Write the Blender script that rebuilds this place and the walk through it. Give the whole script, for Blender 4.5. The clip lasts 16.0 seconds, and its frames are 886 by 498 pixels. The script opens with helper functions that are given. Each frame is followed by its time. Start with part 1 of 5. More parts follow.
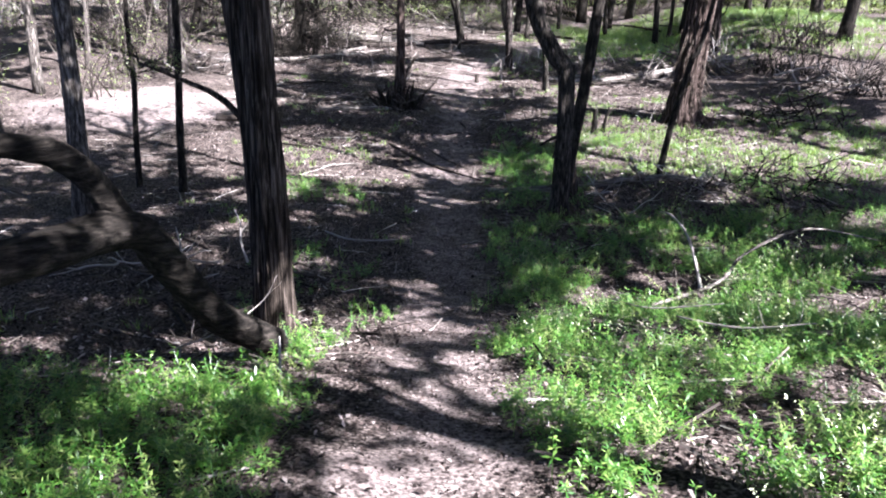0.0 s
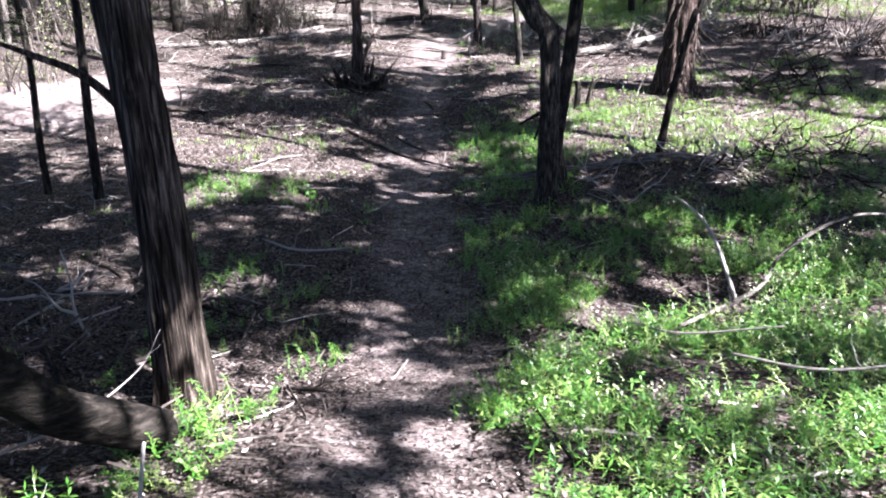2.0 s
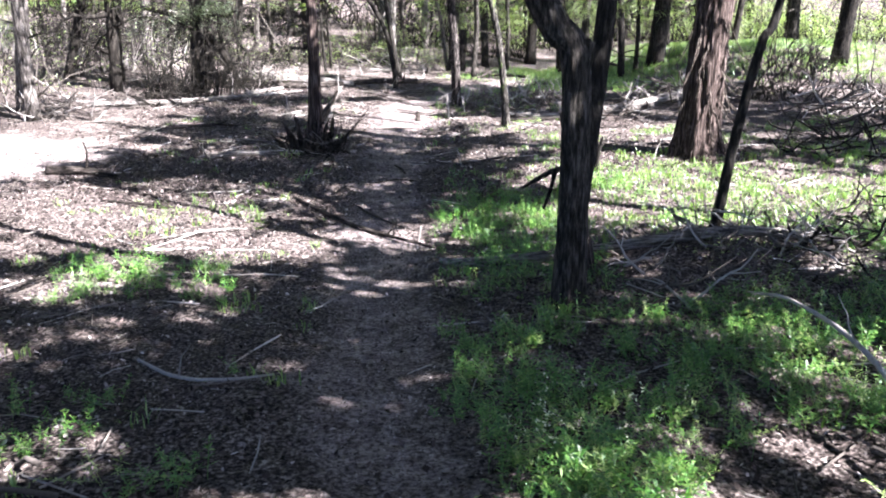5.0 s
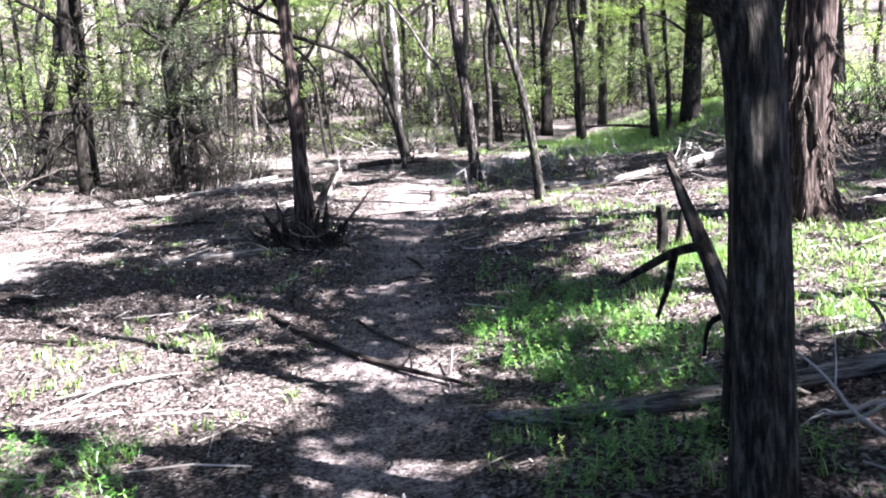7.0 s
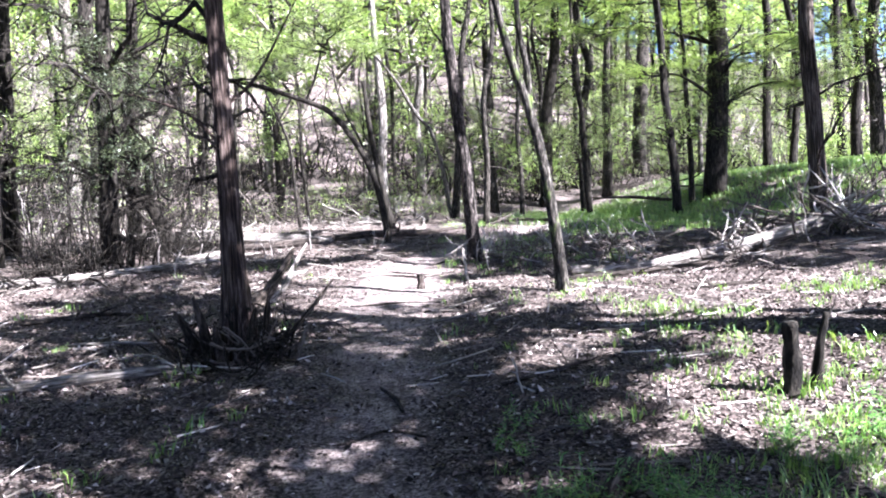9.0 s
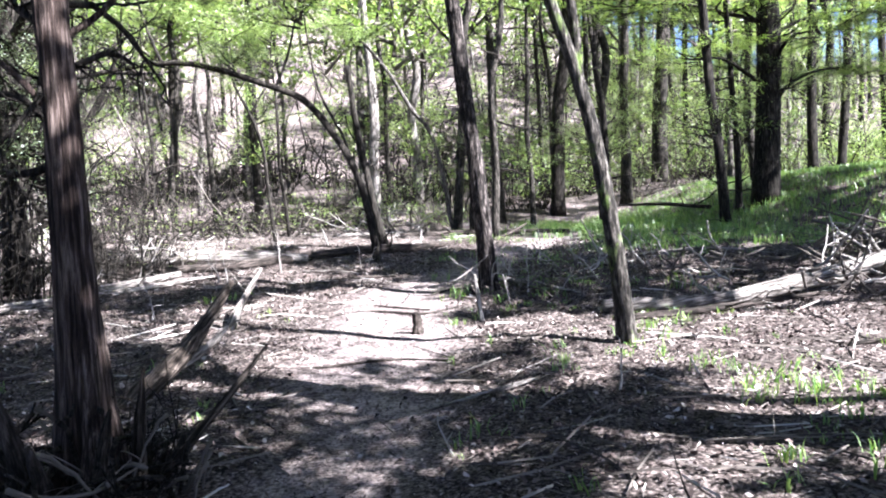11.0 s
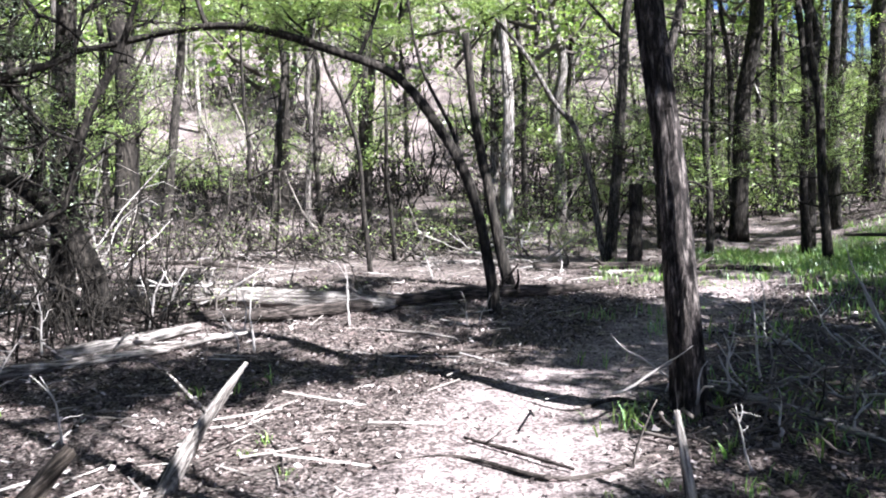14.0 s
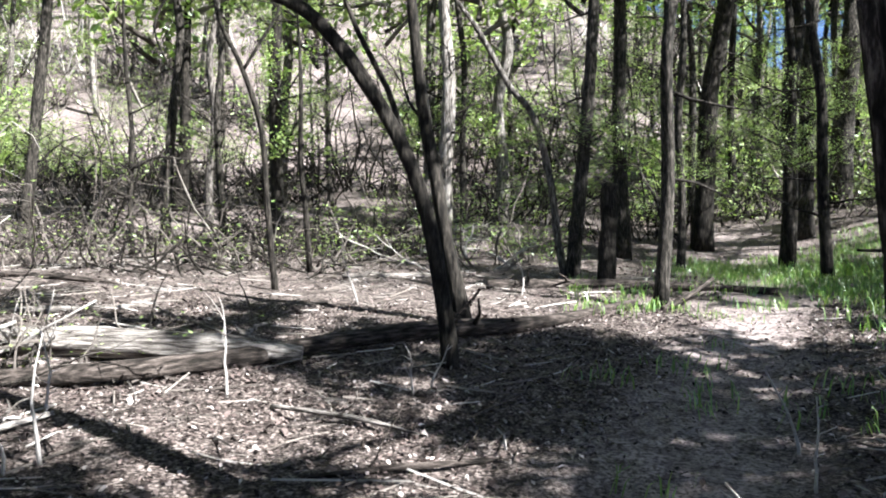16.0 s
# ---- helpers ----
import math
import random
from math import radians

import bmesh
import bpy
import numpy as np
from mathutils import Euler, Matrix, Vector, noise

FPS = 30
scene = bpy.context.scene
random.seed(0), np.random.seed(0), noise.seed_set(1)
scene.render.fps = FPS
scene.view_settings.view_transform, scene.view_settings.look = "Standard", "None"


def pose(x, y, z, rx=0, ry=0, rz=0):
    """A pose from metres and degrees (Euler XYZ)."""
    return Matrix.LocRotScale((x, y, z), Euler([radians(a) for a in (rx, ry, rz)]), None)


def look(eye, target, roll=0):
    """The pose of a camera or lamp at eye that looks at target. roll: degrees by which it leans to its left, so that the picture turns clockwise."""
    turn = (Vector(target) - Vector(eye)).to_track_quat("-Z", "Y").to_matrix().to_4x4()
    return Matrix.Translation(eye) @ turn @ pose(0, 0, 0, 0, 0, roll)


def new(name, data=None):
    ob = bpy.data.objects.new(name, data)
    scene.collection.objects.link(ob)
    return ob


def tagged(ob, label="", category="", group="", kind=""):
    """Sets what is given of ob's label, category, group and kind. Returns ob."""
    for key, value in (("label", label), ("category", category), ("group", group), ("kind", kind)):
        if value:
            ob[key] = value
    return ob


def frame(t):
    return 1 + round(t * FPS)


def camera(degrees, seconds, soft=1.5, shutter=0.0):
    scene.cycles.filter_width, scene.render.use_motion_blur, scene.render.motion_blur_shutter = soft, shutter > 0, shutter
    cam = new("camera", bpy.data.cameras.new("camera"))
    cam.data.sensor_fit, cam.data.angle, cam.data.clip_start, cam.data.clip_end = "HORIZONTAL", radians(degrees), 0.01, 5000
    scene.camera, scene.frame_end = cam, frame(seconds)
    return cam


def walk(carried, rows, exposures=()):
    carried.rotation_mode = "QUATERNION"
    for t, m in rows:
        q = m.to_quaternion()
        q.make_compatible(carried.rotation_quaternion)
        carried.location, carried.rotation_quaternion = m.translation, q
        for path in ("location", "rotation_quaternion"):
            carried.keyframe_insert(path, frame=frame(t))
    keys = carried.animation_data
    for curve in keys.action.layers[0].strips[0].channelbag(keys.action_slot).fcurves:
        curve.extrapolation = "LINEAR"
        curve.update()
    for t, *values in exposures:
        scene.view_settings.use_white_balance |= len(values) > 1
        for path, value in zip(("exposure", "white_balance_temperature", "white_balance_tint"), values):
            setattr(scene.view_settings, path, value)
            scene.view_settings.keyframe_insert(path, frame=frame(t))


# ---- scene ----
cam = camera(60.4, 16.0, soft=2.0)
METRES, EYE, TILT, LEAN, TURN = 21.0, 1.5, -18.6, -2.0, 0.0
ROWS = [
    (0.0, 0.0, 0.0, 0.0, 0.0, 0.0, -0.0),
    (0.5, 0.0021, 0.0217, 0.0047, -0.16, 1.4, 0.17),
    (1.0, 0.0009, 0.0413, 0.008, -0.25, 2.61, -1.36),
    (1.5, 0.0007, 0.0595, 0.0105, -1.51, 1.04, 0.64),
    (2.0, 0.0051, 0.0795, 0.0106, -1.77, -1.25, 2.67),
    (2.5, 0.0046, 0.1014, 0.0122, -1.86, -2.87, 2.37),
    (3.0, 0.0038, 0.1227, 0.0144, -6.12, -4.13, 4.52),
    (3.5, 0.0079, 0.1455, 0.0169, -4.32, -2.91, 3.91),
    (4.0, 0.0073, 0.1645, 0.0185, -5.57, -0.49, 2.84),
    (4.5, 0.0087, 0.1859, 0.02, -6.22, 1.24, 3.42),
    (5.0, 0.0092, 0.2133, 0.0229, -3.76, 4.39, 2.72),
    (7.5, 0.0158, 0.3838, 0.0628, -1.9, 11.36, 6.95),
    (8.0, 0.02, 0.4182, 0.0771, -3.18, 12.42, 6.03),
    (8.5, 0.022, 0.4505, 0.088, -5.84, 15.18, 5.08),
    (9.0, 0.0197, 0.4858, 0.0996, -3.0, 15.91, 5.97),
    (9.5, 0.0168, 0.523, 0.113, -1.4, 17.43, 5.13),
    (10.0, 0.018, 0.5573, 0.1255, -2.92, 17.23, 6.44),
    (12.5, 0.0421, 0.722, 0.1892, -2.84, 15.51, 5.52),
    (13.0, 0.0412, 0.7537, 0.2041, 2.11, 16.86, 3.54),
    (13.5, 0.0427, 0.7853, 0.2166, 4.36, 17.4, 3.04),
    (14.0, 0.0414, 0.8175, 0.2286, 6.34, 17.92, 1.25),
    (14.5, 0.0396, 0.8478, 0.2416, 6.91, 17.23, 1.09),
    (15.0, 0.0364, 0.8821, 0.255, 7.62, 17.82, 0.02),
    (15.5, 0.0295, 0.9135, 0.2679, 3.22, 17.0, 1.27),
    (16.0, 0.0241, 0.9472, 0.2819, 0.52, 17.49, 2.23),
]
EXPOSURES = [(0.0, 2.95, 5800, 17), (2.5, 3.25, 5800, 18), (5.0, 3.6, 5800, 15), (7.5, 3.65, 5700, 15), (9.0, 3.6, 5600, 17), (12.5, 3.2, 5700, 11), (14.0, 2.98, 5650, 12), (16.0, 2.9, 5850, 6)]
walk(cam, [(t, pose(0, 0, EYE, TILT, LEAN, TURN) @ pose(METRES * x, METRES * y, METRES * z, 90 + pitch, roll, yaw)) for t, x, y, z, yaw, pitch, roll in ROWS], EXPOSURES)

# ---- sky and sun ----
SUN_AZIMUTH, SUN_HEIGHT = 123.0, 43.0     # degrees clockwise from +y, degrees above the horizon
world = bpy.data.worlds.new("spring_sky")
scene.world = world
world.use_nodes = True
sky = world.node_tree.nodes.new("ShaderNodeTexSky")
sky.sky_type, sky.sun_disc = "NISHITA", False
sky.air_density, sky.dust_density = 0.35, 0.5
sky.sun_elevation, sky.sun_rotation = radians(SUN_HEIGHT), radians(SUN_AZIMUTH)
world.node_tree.nodes["Background"].inputs["Strength"].default_value = 0.05
world.node_tree.links.new(sky.outputs[0], world.node_tree.nodes["Background"].inputs["Color"])
sun_way = Vector((math.sin(radians(SUN_AZIMUTH)) * math.cos(radians(SUN_HEIGHT)), math.cos(radians(SUN_AZIMUTH)) * math.cos(radians(SUN_HEIGHT)), math.sin(radians(SUN_HEIGHT))))
sun = new("sun", bpy.data.lights.new("sun", "SUN"))
sun.data.energy, sun.data.angle, sun.data.color = 5.0, radians(0.5), (1.0, 0.96, 0.91)
sun.matrix_world = look(sun_way * 60, (0, 0, 0))


# ---- materials ----
def material(name, rough=0.9):
    m = bpy.data.materials.new(name)
    m.use_nodes = True
    n, k = m.node_tree.nodes, m.node_tree.links
    b = n["Principled BSDF"]
    b.inputs["Roughness"].default_value = rough
    b.inputs["Specular IOR Level"].default_value = 0.12
    return m, n, k, b


def ramp(n, k, source, *stops):
    r = n.new("ShaderNodeValToRGB")
    while len(r.color_ramp.elements) < len(stops):
        r.color_ramp.elements.new(0.5)
    for e, (at, c) in zip(r.color_ramp.elements, stops):
        e.position, e.color = at, (*c, 1)
    k.new(source, r.inputs[0])
    return r.outputs[0]


def grain(n, k, scale, detail=5.0, stretch=(1, 1, 1), rough=0.6):
    c = n.new("ShaderNodeTexCoord")
    m = n.new("ShaderNodeMapping")
    m.inputs["Scale"].default_value = stretch
    t = n.new("ShaderNodeTexNoise")
    t.inputs["Scale"].default_value, t.inputs["Detail"].default_value, t.inputs["Roughness"].default_value = scale, detail, rough
    k.new(c.outputs["Object"], m.inputs[0])
    k.new(m.outputs[0], t.inputs["Vector"])
    return t.outputs["Fac"]


def mixed(n, k, how, fac, a, b):
    m = n.new("ShaderNodeMix")
    m.data_type, m.blend_type = "RGBA", how
    if isinstance(fac, float):
        m.inputs["Factor"].default_value = fac
    else:
        k.new(fac, m.inputs["Factor"])
    for slot, v in ((6, a), (7, b)):
        if isinstance(v, tuple):
            m.inputs[slot].default_value = (*v, 1)
        else:
            k.new(v, m.inputs[slot])
    return m.outputs[2]


def bumped(n, k, b, height, strength=0.5, depth=0.02):
    u = n.new("ShaderNodeBump")
    u.inputs["Strength"].default_value, u.inputs["Distance"].default_value = strength, depth
    k.new(height, u.inputs["Height"])
    k.new(u.outputs[0], b.inputs["Normal"])


def bark(name, dark, mid, light, stretch=(1, 1, 0.09), scale=34.0, moss=0.0, rough=0.92):
    m, n, k, b = material(name, rough)
    g = grain(n, k, scale, 6.0, stretch, 0.65)
    fine = grain(n, k, scale * 5, 4.0, (1, 1, 0.35))
    big = grain(n, k, 2.3, 3.0)
    c = ramp(n, k, g, (0.4, dark), (0.52, mid), (0.66, light))
    c = mixed(n, k, "MULTIPLY", 0.6, c, ramp(n, k, fine, (0.3, (0.5, 0.48, 0.46)), (0.7, (1, 1, 1))))
    c = mixed(n, k, "MULTIPLY", 0.5, c, ramp(n, k, big, (0.35, (0.5, 0.5, 0.5)), (0.65, (1, 1, 1))))
    if moss:
        c = mixed(n, k, "MIX", ramp(n, k, grain(n, k, 5.0, 5.0, (1, 1, 0.5)), (0.62 - moss, (0, 0, 0)), (0.72 - moss, (0.8, 0.8, 0.8))), c, (0.12, 0.17, 0.04))
    k.new(c, b.inputs["Base Color"])
    bumped(n, k, b, g, 1.0, 0.03)
    return m


def leafy(name, shades, glow=0.45):
    m = bpy.data.materials.new(name)
    m.use_nodes = True
    n, k = m.node_tree.nodes, m.node_tree.links
    n.remove(n["Principled BSDF"])
    geo = n.new("ShaderNodeNewGeometry")
    stops = [(i / (len(shades) - 1), c) for i, c in enumerate(shades)]
    c = ramp(n, k, geo.outputs["Random Per Island"], *stops)
    d, t, s, g = n.new("ShaderNodeBsdfDiffuse"), n.new("ShaderNodeBsdfTranslucent"), n.new("ShaderNodeMixShader"), n.new("ShaderNodeBsdfGlossy")
    g.inputs["Roughness"].default_value = 0.45
    k.new(c, d.inputs[0])
    warm = mixed(n, k, "MULTIPLY", 1.0, c, (1.0, 1.0, 0.7))
    k.new(warm, t.inputs[0])
    s.inputs[0].default_value = glow
    k.new(d.outputs[0], s.inputs[1])
    k.new(t.outputs[0], s.inputs[2])
    s2 = n.new("ShaderNodeMixShader")
    s2.inputs[0].default_value = 0.09
    k.new(s.outputs[0], s2.inputs[1])
    k.new(g.outputs[0], s2.inputs[2])
    k.new(s2.outputs[0], n["Material Output"].inputs[0])
    return m


def dead(name, shades, rough=0.9):
    m, n, k, b = material(name, rough)
    geo = n.new("ShaderNodeNewGeometry")
    c = ramp(n, k, geo.outputs["Random Per Island"], *[(i / (len(shades) - 1), s) for i, s in enumerate(shades)])
    g = grain(n, k, 60.0, 4.0)
    c = mixed(n, k, "MULTIPLY", 0.5, c, ramp(n, k, g, (0.35, (0.55, 0.52, 0.5)), (0.65, (1, 1, 1))))
    k.new(c, b.inputs["Base Color"])
    return m


def soil():
    m, n, k, b = material("forest_soil", 0.95)
    at = n.new("ShaderNodeAttribute")
    at.attribute_name = "trail_and_glare"
    fine, mid, big = grain(n, k, 38.0, 6.0), grain(n, k, 9.0, 5.0), grain(n, k, 1.3, 4.0)
    litter = ramp(n, k, fine, (0.38, (0.012, 0.009, 0.008)), (0.5, (0.075, 0.059, 0.051)), (0.66, (0.32, 0.265, 0.24)))
    litter = mixed(n, k, "MULTIPLY", 0.7, litter, ramp(n, k, mid, (0.38, (0.25, 0.23, 0.22)), (0.6, (1, 1, 1))))
    litter = mixed(n, k, "MULTIPLY", 0.5, litter, ramp(n, k, big, (0.4, (0.55, 0.52, 0.5)), (0.6, (1, 1, 1))))
    # bare path soil; the mask also paints it as sun glare off the path
    bare = ramp(n, k, mid, (0.3, (0.085, 0.066, 0.061)), (0.65, (0.36, 0.295, 0.275)))
    bare = mixed(n, k, "MULTIPLY", 0.85, bare, ramp(n, k, fine, (0.38, (0.14, 0.125, 0.12)), (0.55, (1, 1, 1))))
    k.new(mixed(n, k, "MIX", at.outputs["Fac"], litter, bare), b.inputs["Base Color"])
    bumped(n, k, b, fine, 0.7, 0.02)
    return m


SOIL = soil()
CEDAR_BARK = bark("cedar_bark", (0.012, 0.009, 0.007), (0.06, 0.047, 0.037), (0.22, 0.18, 0.15), (1, 1, 0.06), 40.0)
ELM_BARK = bark("grey_bark", (0.01, 0.009, 0.007), (0.04, 0.034, 0.028), (0.12, 0.103, 0.087), (1, 1, 0.2), 36.0)
# dark base paints the trunk's shade, light flecks paint the sun on it
SUN_FLECK_BARK = bark("sun_flecked_dark_bark", (0.007, 0.006, 0.005), (0.035, 0.028, 0.025), (0.18, 0.152, 0.135), (1, 1, 0.24), 30.0)
# pale tone also paints the sun on the leaning stem and a lit foot
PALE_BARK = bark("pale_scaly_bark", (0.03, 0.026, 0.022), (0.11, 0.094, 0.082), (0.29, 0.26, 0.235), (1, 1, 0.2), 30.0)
MOSSY_BARK = bark("mossy_grey_bark", (0.009, 0.008, 0.007), (0.042, 0.036, 0.03), (0.17, 0.15, 0.13), (1, 1, 0.26), 30.0, 0.05)
# near black: the tone also holds the shade on unlit trunks
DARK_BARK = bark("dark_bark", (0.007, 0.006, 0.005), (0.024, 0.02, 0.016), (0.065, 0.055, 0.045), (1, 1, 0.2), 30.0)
RED_BARK = bark("reddish_bark", (0.012, 0.008, 0.007), (0.055, 0.038, 0.031), (0.19, 0.145, 0.125), (1, 1, 0.07), 40.0)
DEADWOOD = bark("weathered_deadwood", (0.06, 0.05, 0.043), (0.25, 0.22, 0.195), (0.5, 0.45, 0.41), (1, 1, 0.1), 40.0)
ROTTEN = bark("dark_rotten_wood", (0.012, 0.01, 0.008), (0.048, 0.038, 0.032), (0.13, 0.106, 0.092), (1, 1, 0.15), 34.0)
TWIG = dead("twig_bark", ((0.03, 0.025, 0.021), (0.085, 0.071, 0.061), (0.18, 0.155, 0.135)))
PALE_TWIG = dead("bleached_twigs", ((0.16, 0.14, 0.12), (0.3, 0.27, 0.245), (0.48, 0.44, 0.405)))
LITTER = dead("dead_leaves", ((0.008, 0.006, 0.005), (0.022, 0.016, 0.014), (0.19, 0.145, 0.13), (0.012, 0.009, 0.008), (0.1, 0.074, 0.066), (0.03, 0.022, 0.02), (0.5, 0.43, 0.4)), 0.8)
CHIPS = dead("pale_leaf_chips", ((0.03, 0.024, 0.021), (0.22, 0.18, 0.165), (0.06, 0.048, 0.043), (0.5, 0.44, 0.41)), 0.85)
SPRING = leafy("spring_leaves", ((0.13, 0.22, 0.03), (0.22, 0.32, 0.07), (0.35, 0.42, 0.15), (0.18, 0.29, 0.05)), 0.5)
# dark and barely translucent, so the added shading crowns pass little fill light
SHADE_CANOPY = leafy("shade_canopy_leaves", ((0.025, 0.05, 0.012), (0.04, 0.075, 0.018), (0.055, 0.095, 0.025)), 0.2)
OLIVE = leafy("cedar_foliage", ((0.035, 0.05, 0.02), (0.06, 0.085, 0.03), (0.09, 0.11, 0.045)), 0.2)
HERB = leafy("herb_leaves", ((0.02, 0.09, 0.006), (0.06, 0.19, 0.014), (0.24, 0.36, 0.08), (0.035, 0.13, 0.009), (0.11, 0.26, 0.025)), 0.4)
GRASS = leafy("grass_blades", ((0.06, 0.15, 0.012), (0.13, 0.25, 0.03), (0.28, 0.36, 0.09)), 0.4)
BLOSSOM = leafy("pale_flower_heads", ((0.5, 0.55, 0.3), (0.7, 0.7, 0.5)), 0.3)


# ---- the lie of the land ----
PROFILE_Y = (-40, -8, -3, 0, 2.5, 4.7, 5.6, 6.5, 8.5, 12, 14, 16, 17.5, 19, 21, 23, 26.3, 30, 36, 60, 400)
PROFILE_Z = (1.6, 0.9, 0.4, 0.0, -0.42, -0.87, -1.12, -1.33, -1.42, -1.46, -1.25, -1.06, -0.98, -0.9, -0.74, -0.58, -0.38, -0.08, 0.05, 0.2, 1.0)


def smooth(a, b, v):
    u = np.clip((v - a) / (b - a), 0, 1)
    return u * u * (3 - 2 * u)


def path_x(y):
    return np.interp(y, (-40, 0, 4, 8, 13, 17, 20, 23, 26, 32, 60), (0.4, 0.1, 0.1, 0.2, 0.15, 0.45, 0.55, 0.9, 2.4, 5.5, 12.0))


def mound(x, y, cx, cy, high, wide):
    return high * np.exp(-((x - cx) ** 2 + (y - cy) ** 2) / wide)


def lie(x, y):
    """The ground's height at x, y (numbers or arrays)."""
    x, y = np.asarray(x, float), np.asarray(y, float)
    z = sum(np.interp(y + d, PROFILE_Y, PROFILE_Z) for d in (-0.9, -0.45, 0.0, 0.45, 0.9)) / 5
    d = x - path_x(y)
    z = z + 0.055 * np.clip(d - 0.4, 0, 9) + 0.03 * np.clip(-d - 2.0, 0, 30) * smooth(18, 26, y)
    z = z + mound(x, y, 3.2, 11.0, 0.3, 1.8) + mound(x, y, 2.4, 7.2, -0.16, 0.8) + mound(x, y, -1.5, 6.3, -0.26, 1.2) + mound(x, y, 4.6, 21.5, -0.2, 3.0)
    z = z + 0.8 * smooth(7.6, 11.4, x) * smooth(23, 27.5, y) * (1 - 0.6 * smooth(36, 46, y))
    hill = 0.14 * np.clip(y - 35, 0, 25) * smooth(34, 42, y) + 0.5 * np.clip(y - 54, 0, 50)
    return z + hill * (1 - 0.4 * smooth(4, 17, x * 42 / np.clip(y, 20, 200)))


def at(x, y):
    return float(lie(x, y))


def bumps(x, y):
    """Small unevenness, in metres."""
    v = 0.03 * np.sin(2.3 * x + 1.7 * np.sin(1.9 * y)) * np.sin(2.1 * y + 1.3 * np.sin(1.6 * x))
    v = v + 0.014 * np.sin(7.1 * x + 2.0 * np.sin(5.3 * y)) * np.sin(6.3 * y + 1.7 * np.sin(5.9 * x))
    v = v + 0.06 * np.sin(6.5 * x + 2.2 * np.sin(4.1 * y)) * np.sin(8.3 * y + 2.0 * np.sin(5.2 * x)) * np.exp(-((x - 0.2) ** 2 + 2.5 * (y - 26.2) ** 2) / 1.6)
    worn = np.exp(-((x - path_x(y)) / 0.45) ** 2)
    return v * (1 - 0.75 * worn) - 0.03 * worn


def steps(*spans):
    out = []
    for a, b, s in spans:
        out += list(np.arange(a, b, s))
    return np.array(out + [spans[-1][1]])


def mesh_of(name, verts, faces, mat, smooth_faces=True):
    me = bpy.data.meshes.new(name)
    me.from_pydata([tuple(v) for v in verts], [], faces)
    me.materials.append(mat)
    if smooth_faces:
        me.polygons.foreach_set("use_smooth", [True] * len(me.polygons))
    me.update()
    return me


def part(name, shape, mat, parent=None, label="", smooth_faces=True):
    """One mesh object from (verts, faces), under a thing or a part."""
    ob = new(name, mesh_of(name, shape[0], shape[1], mat, smooth_faces))
    if parent is not None:
        ob.parent = parent
    return tagged(ob, label)


def build_ground():
    xs = steps((-400, -60, 40), (-60, -14, 4), (-14, -5, 0.4), (-5, 6, 0.1), (6, 14, 0.35), (14, 60, 4), (60, 400, 40))
    ys = steps((-300, -40, 40), (-40, -4, 3), (-4, 1, 0.3), (1, 28, 0.1), (28, 46, 0.35), (46, 100, 3), (100, 500, 40))
    gx, gy = np.meshgrid(xs, ys)
    gz = lie(gx, gy) + bumps(gx, gy)
    nx, ny = len(xs), len(ys)
    verts = np.stack([gx.ravel(), gy.ravel(), gz.ravel()], 1)
    faces = [(j * nx + i, j * nx + i + 1, (j + 1) * nx + i + 1, (j + 1) * nx + i) for j in range(ny - 1) for i in range(nx - 1)]
    ob = part("ground", (verts, faces), SOIL)
    worn = np.exp(-((gx - path_x(gy) + 0.12 * np.sin(3 * gy) + 0.08 * np.sin(7.3 * gy + 2 * gx)) / (0.42 + 0.3 * smooth(18, 20.5, gy))) ** 4).ravel()
    worn = worn * (0.75 + 0.25 * np.sin(5 * gx.ravel() + 3 * np.sin(4 * gy.ravel())))
    # sun glare on the left clearing, painted in with the pale soil tone
    worn = np.maximum(worn, (smooth(0, 0.6, 1 - ((gx + 6.3) / 2.7) ** 2 - ((gy - 16.6) / 2.5) ** 2 + 0.25 * np.sin(3 * gx) * np.sin(2.6 * gy))).ravel())
    # far hillside paled the same way: its sunlight is put into the colour
    worn = np.maximum(worn, (0.65 * smooth(34, 40, gy) * (1 - smooth(0.2, 0.32, gx / np.maximum(gy, 20))) * (0.6 + 0.4 * np.sin(0.9 * gx + 2 * np.sin(0.7 * gy)))).ravel())
    a = ob.data.attributes.new("trail_and_glare", "FLOAT", "POINT")
    a.data.foreach_set("value", worn.astype(np.float32))
    return tagged(ob, "forest floor of brown leaf litter with a worn dirt footpath", "ground", kind="structure")


build_ground()


# ---- shapes ----
def spine(points, n):
    """n points along a smooth curve through the given ones."""
    p = [Vector(v) for v in points]
    p = [p[0] * 2 - p[1]] + p + [p[-1] * 2 - p[-2]]
    out = []
    for i in range(n):
        u = i / (n - 1) * (len(p) - 3)
        j = min(int(u), len(p) - 4)
        f = u - j
        a, b, c, d = p[j:j + 4]
        out.append(0.5 * ((2 * b) + (c - a) * f + (2 * a - 5 * b + 4 * c - d) * f * f + (3 * b - a - 3 * c + d) * f ** 3))
    return out


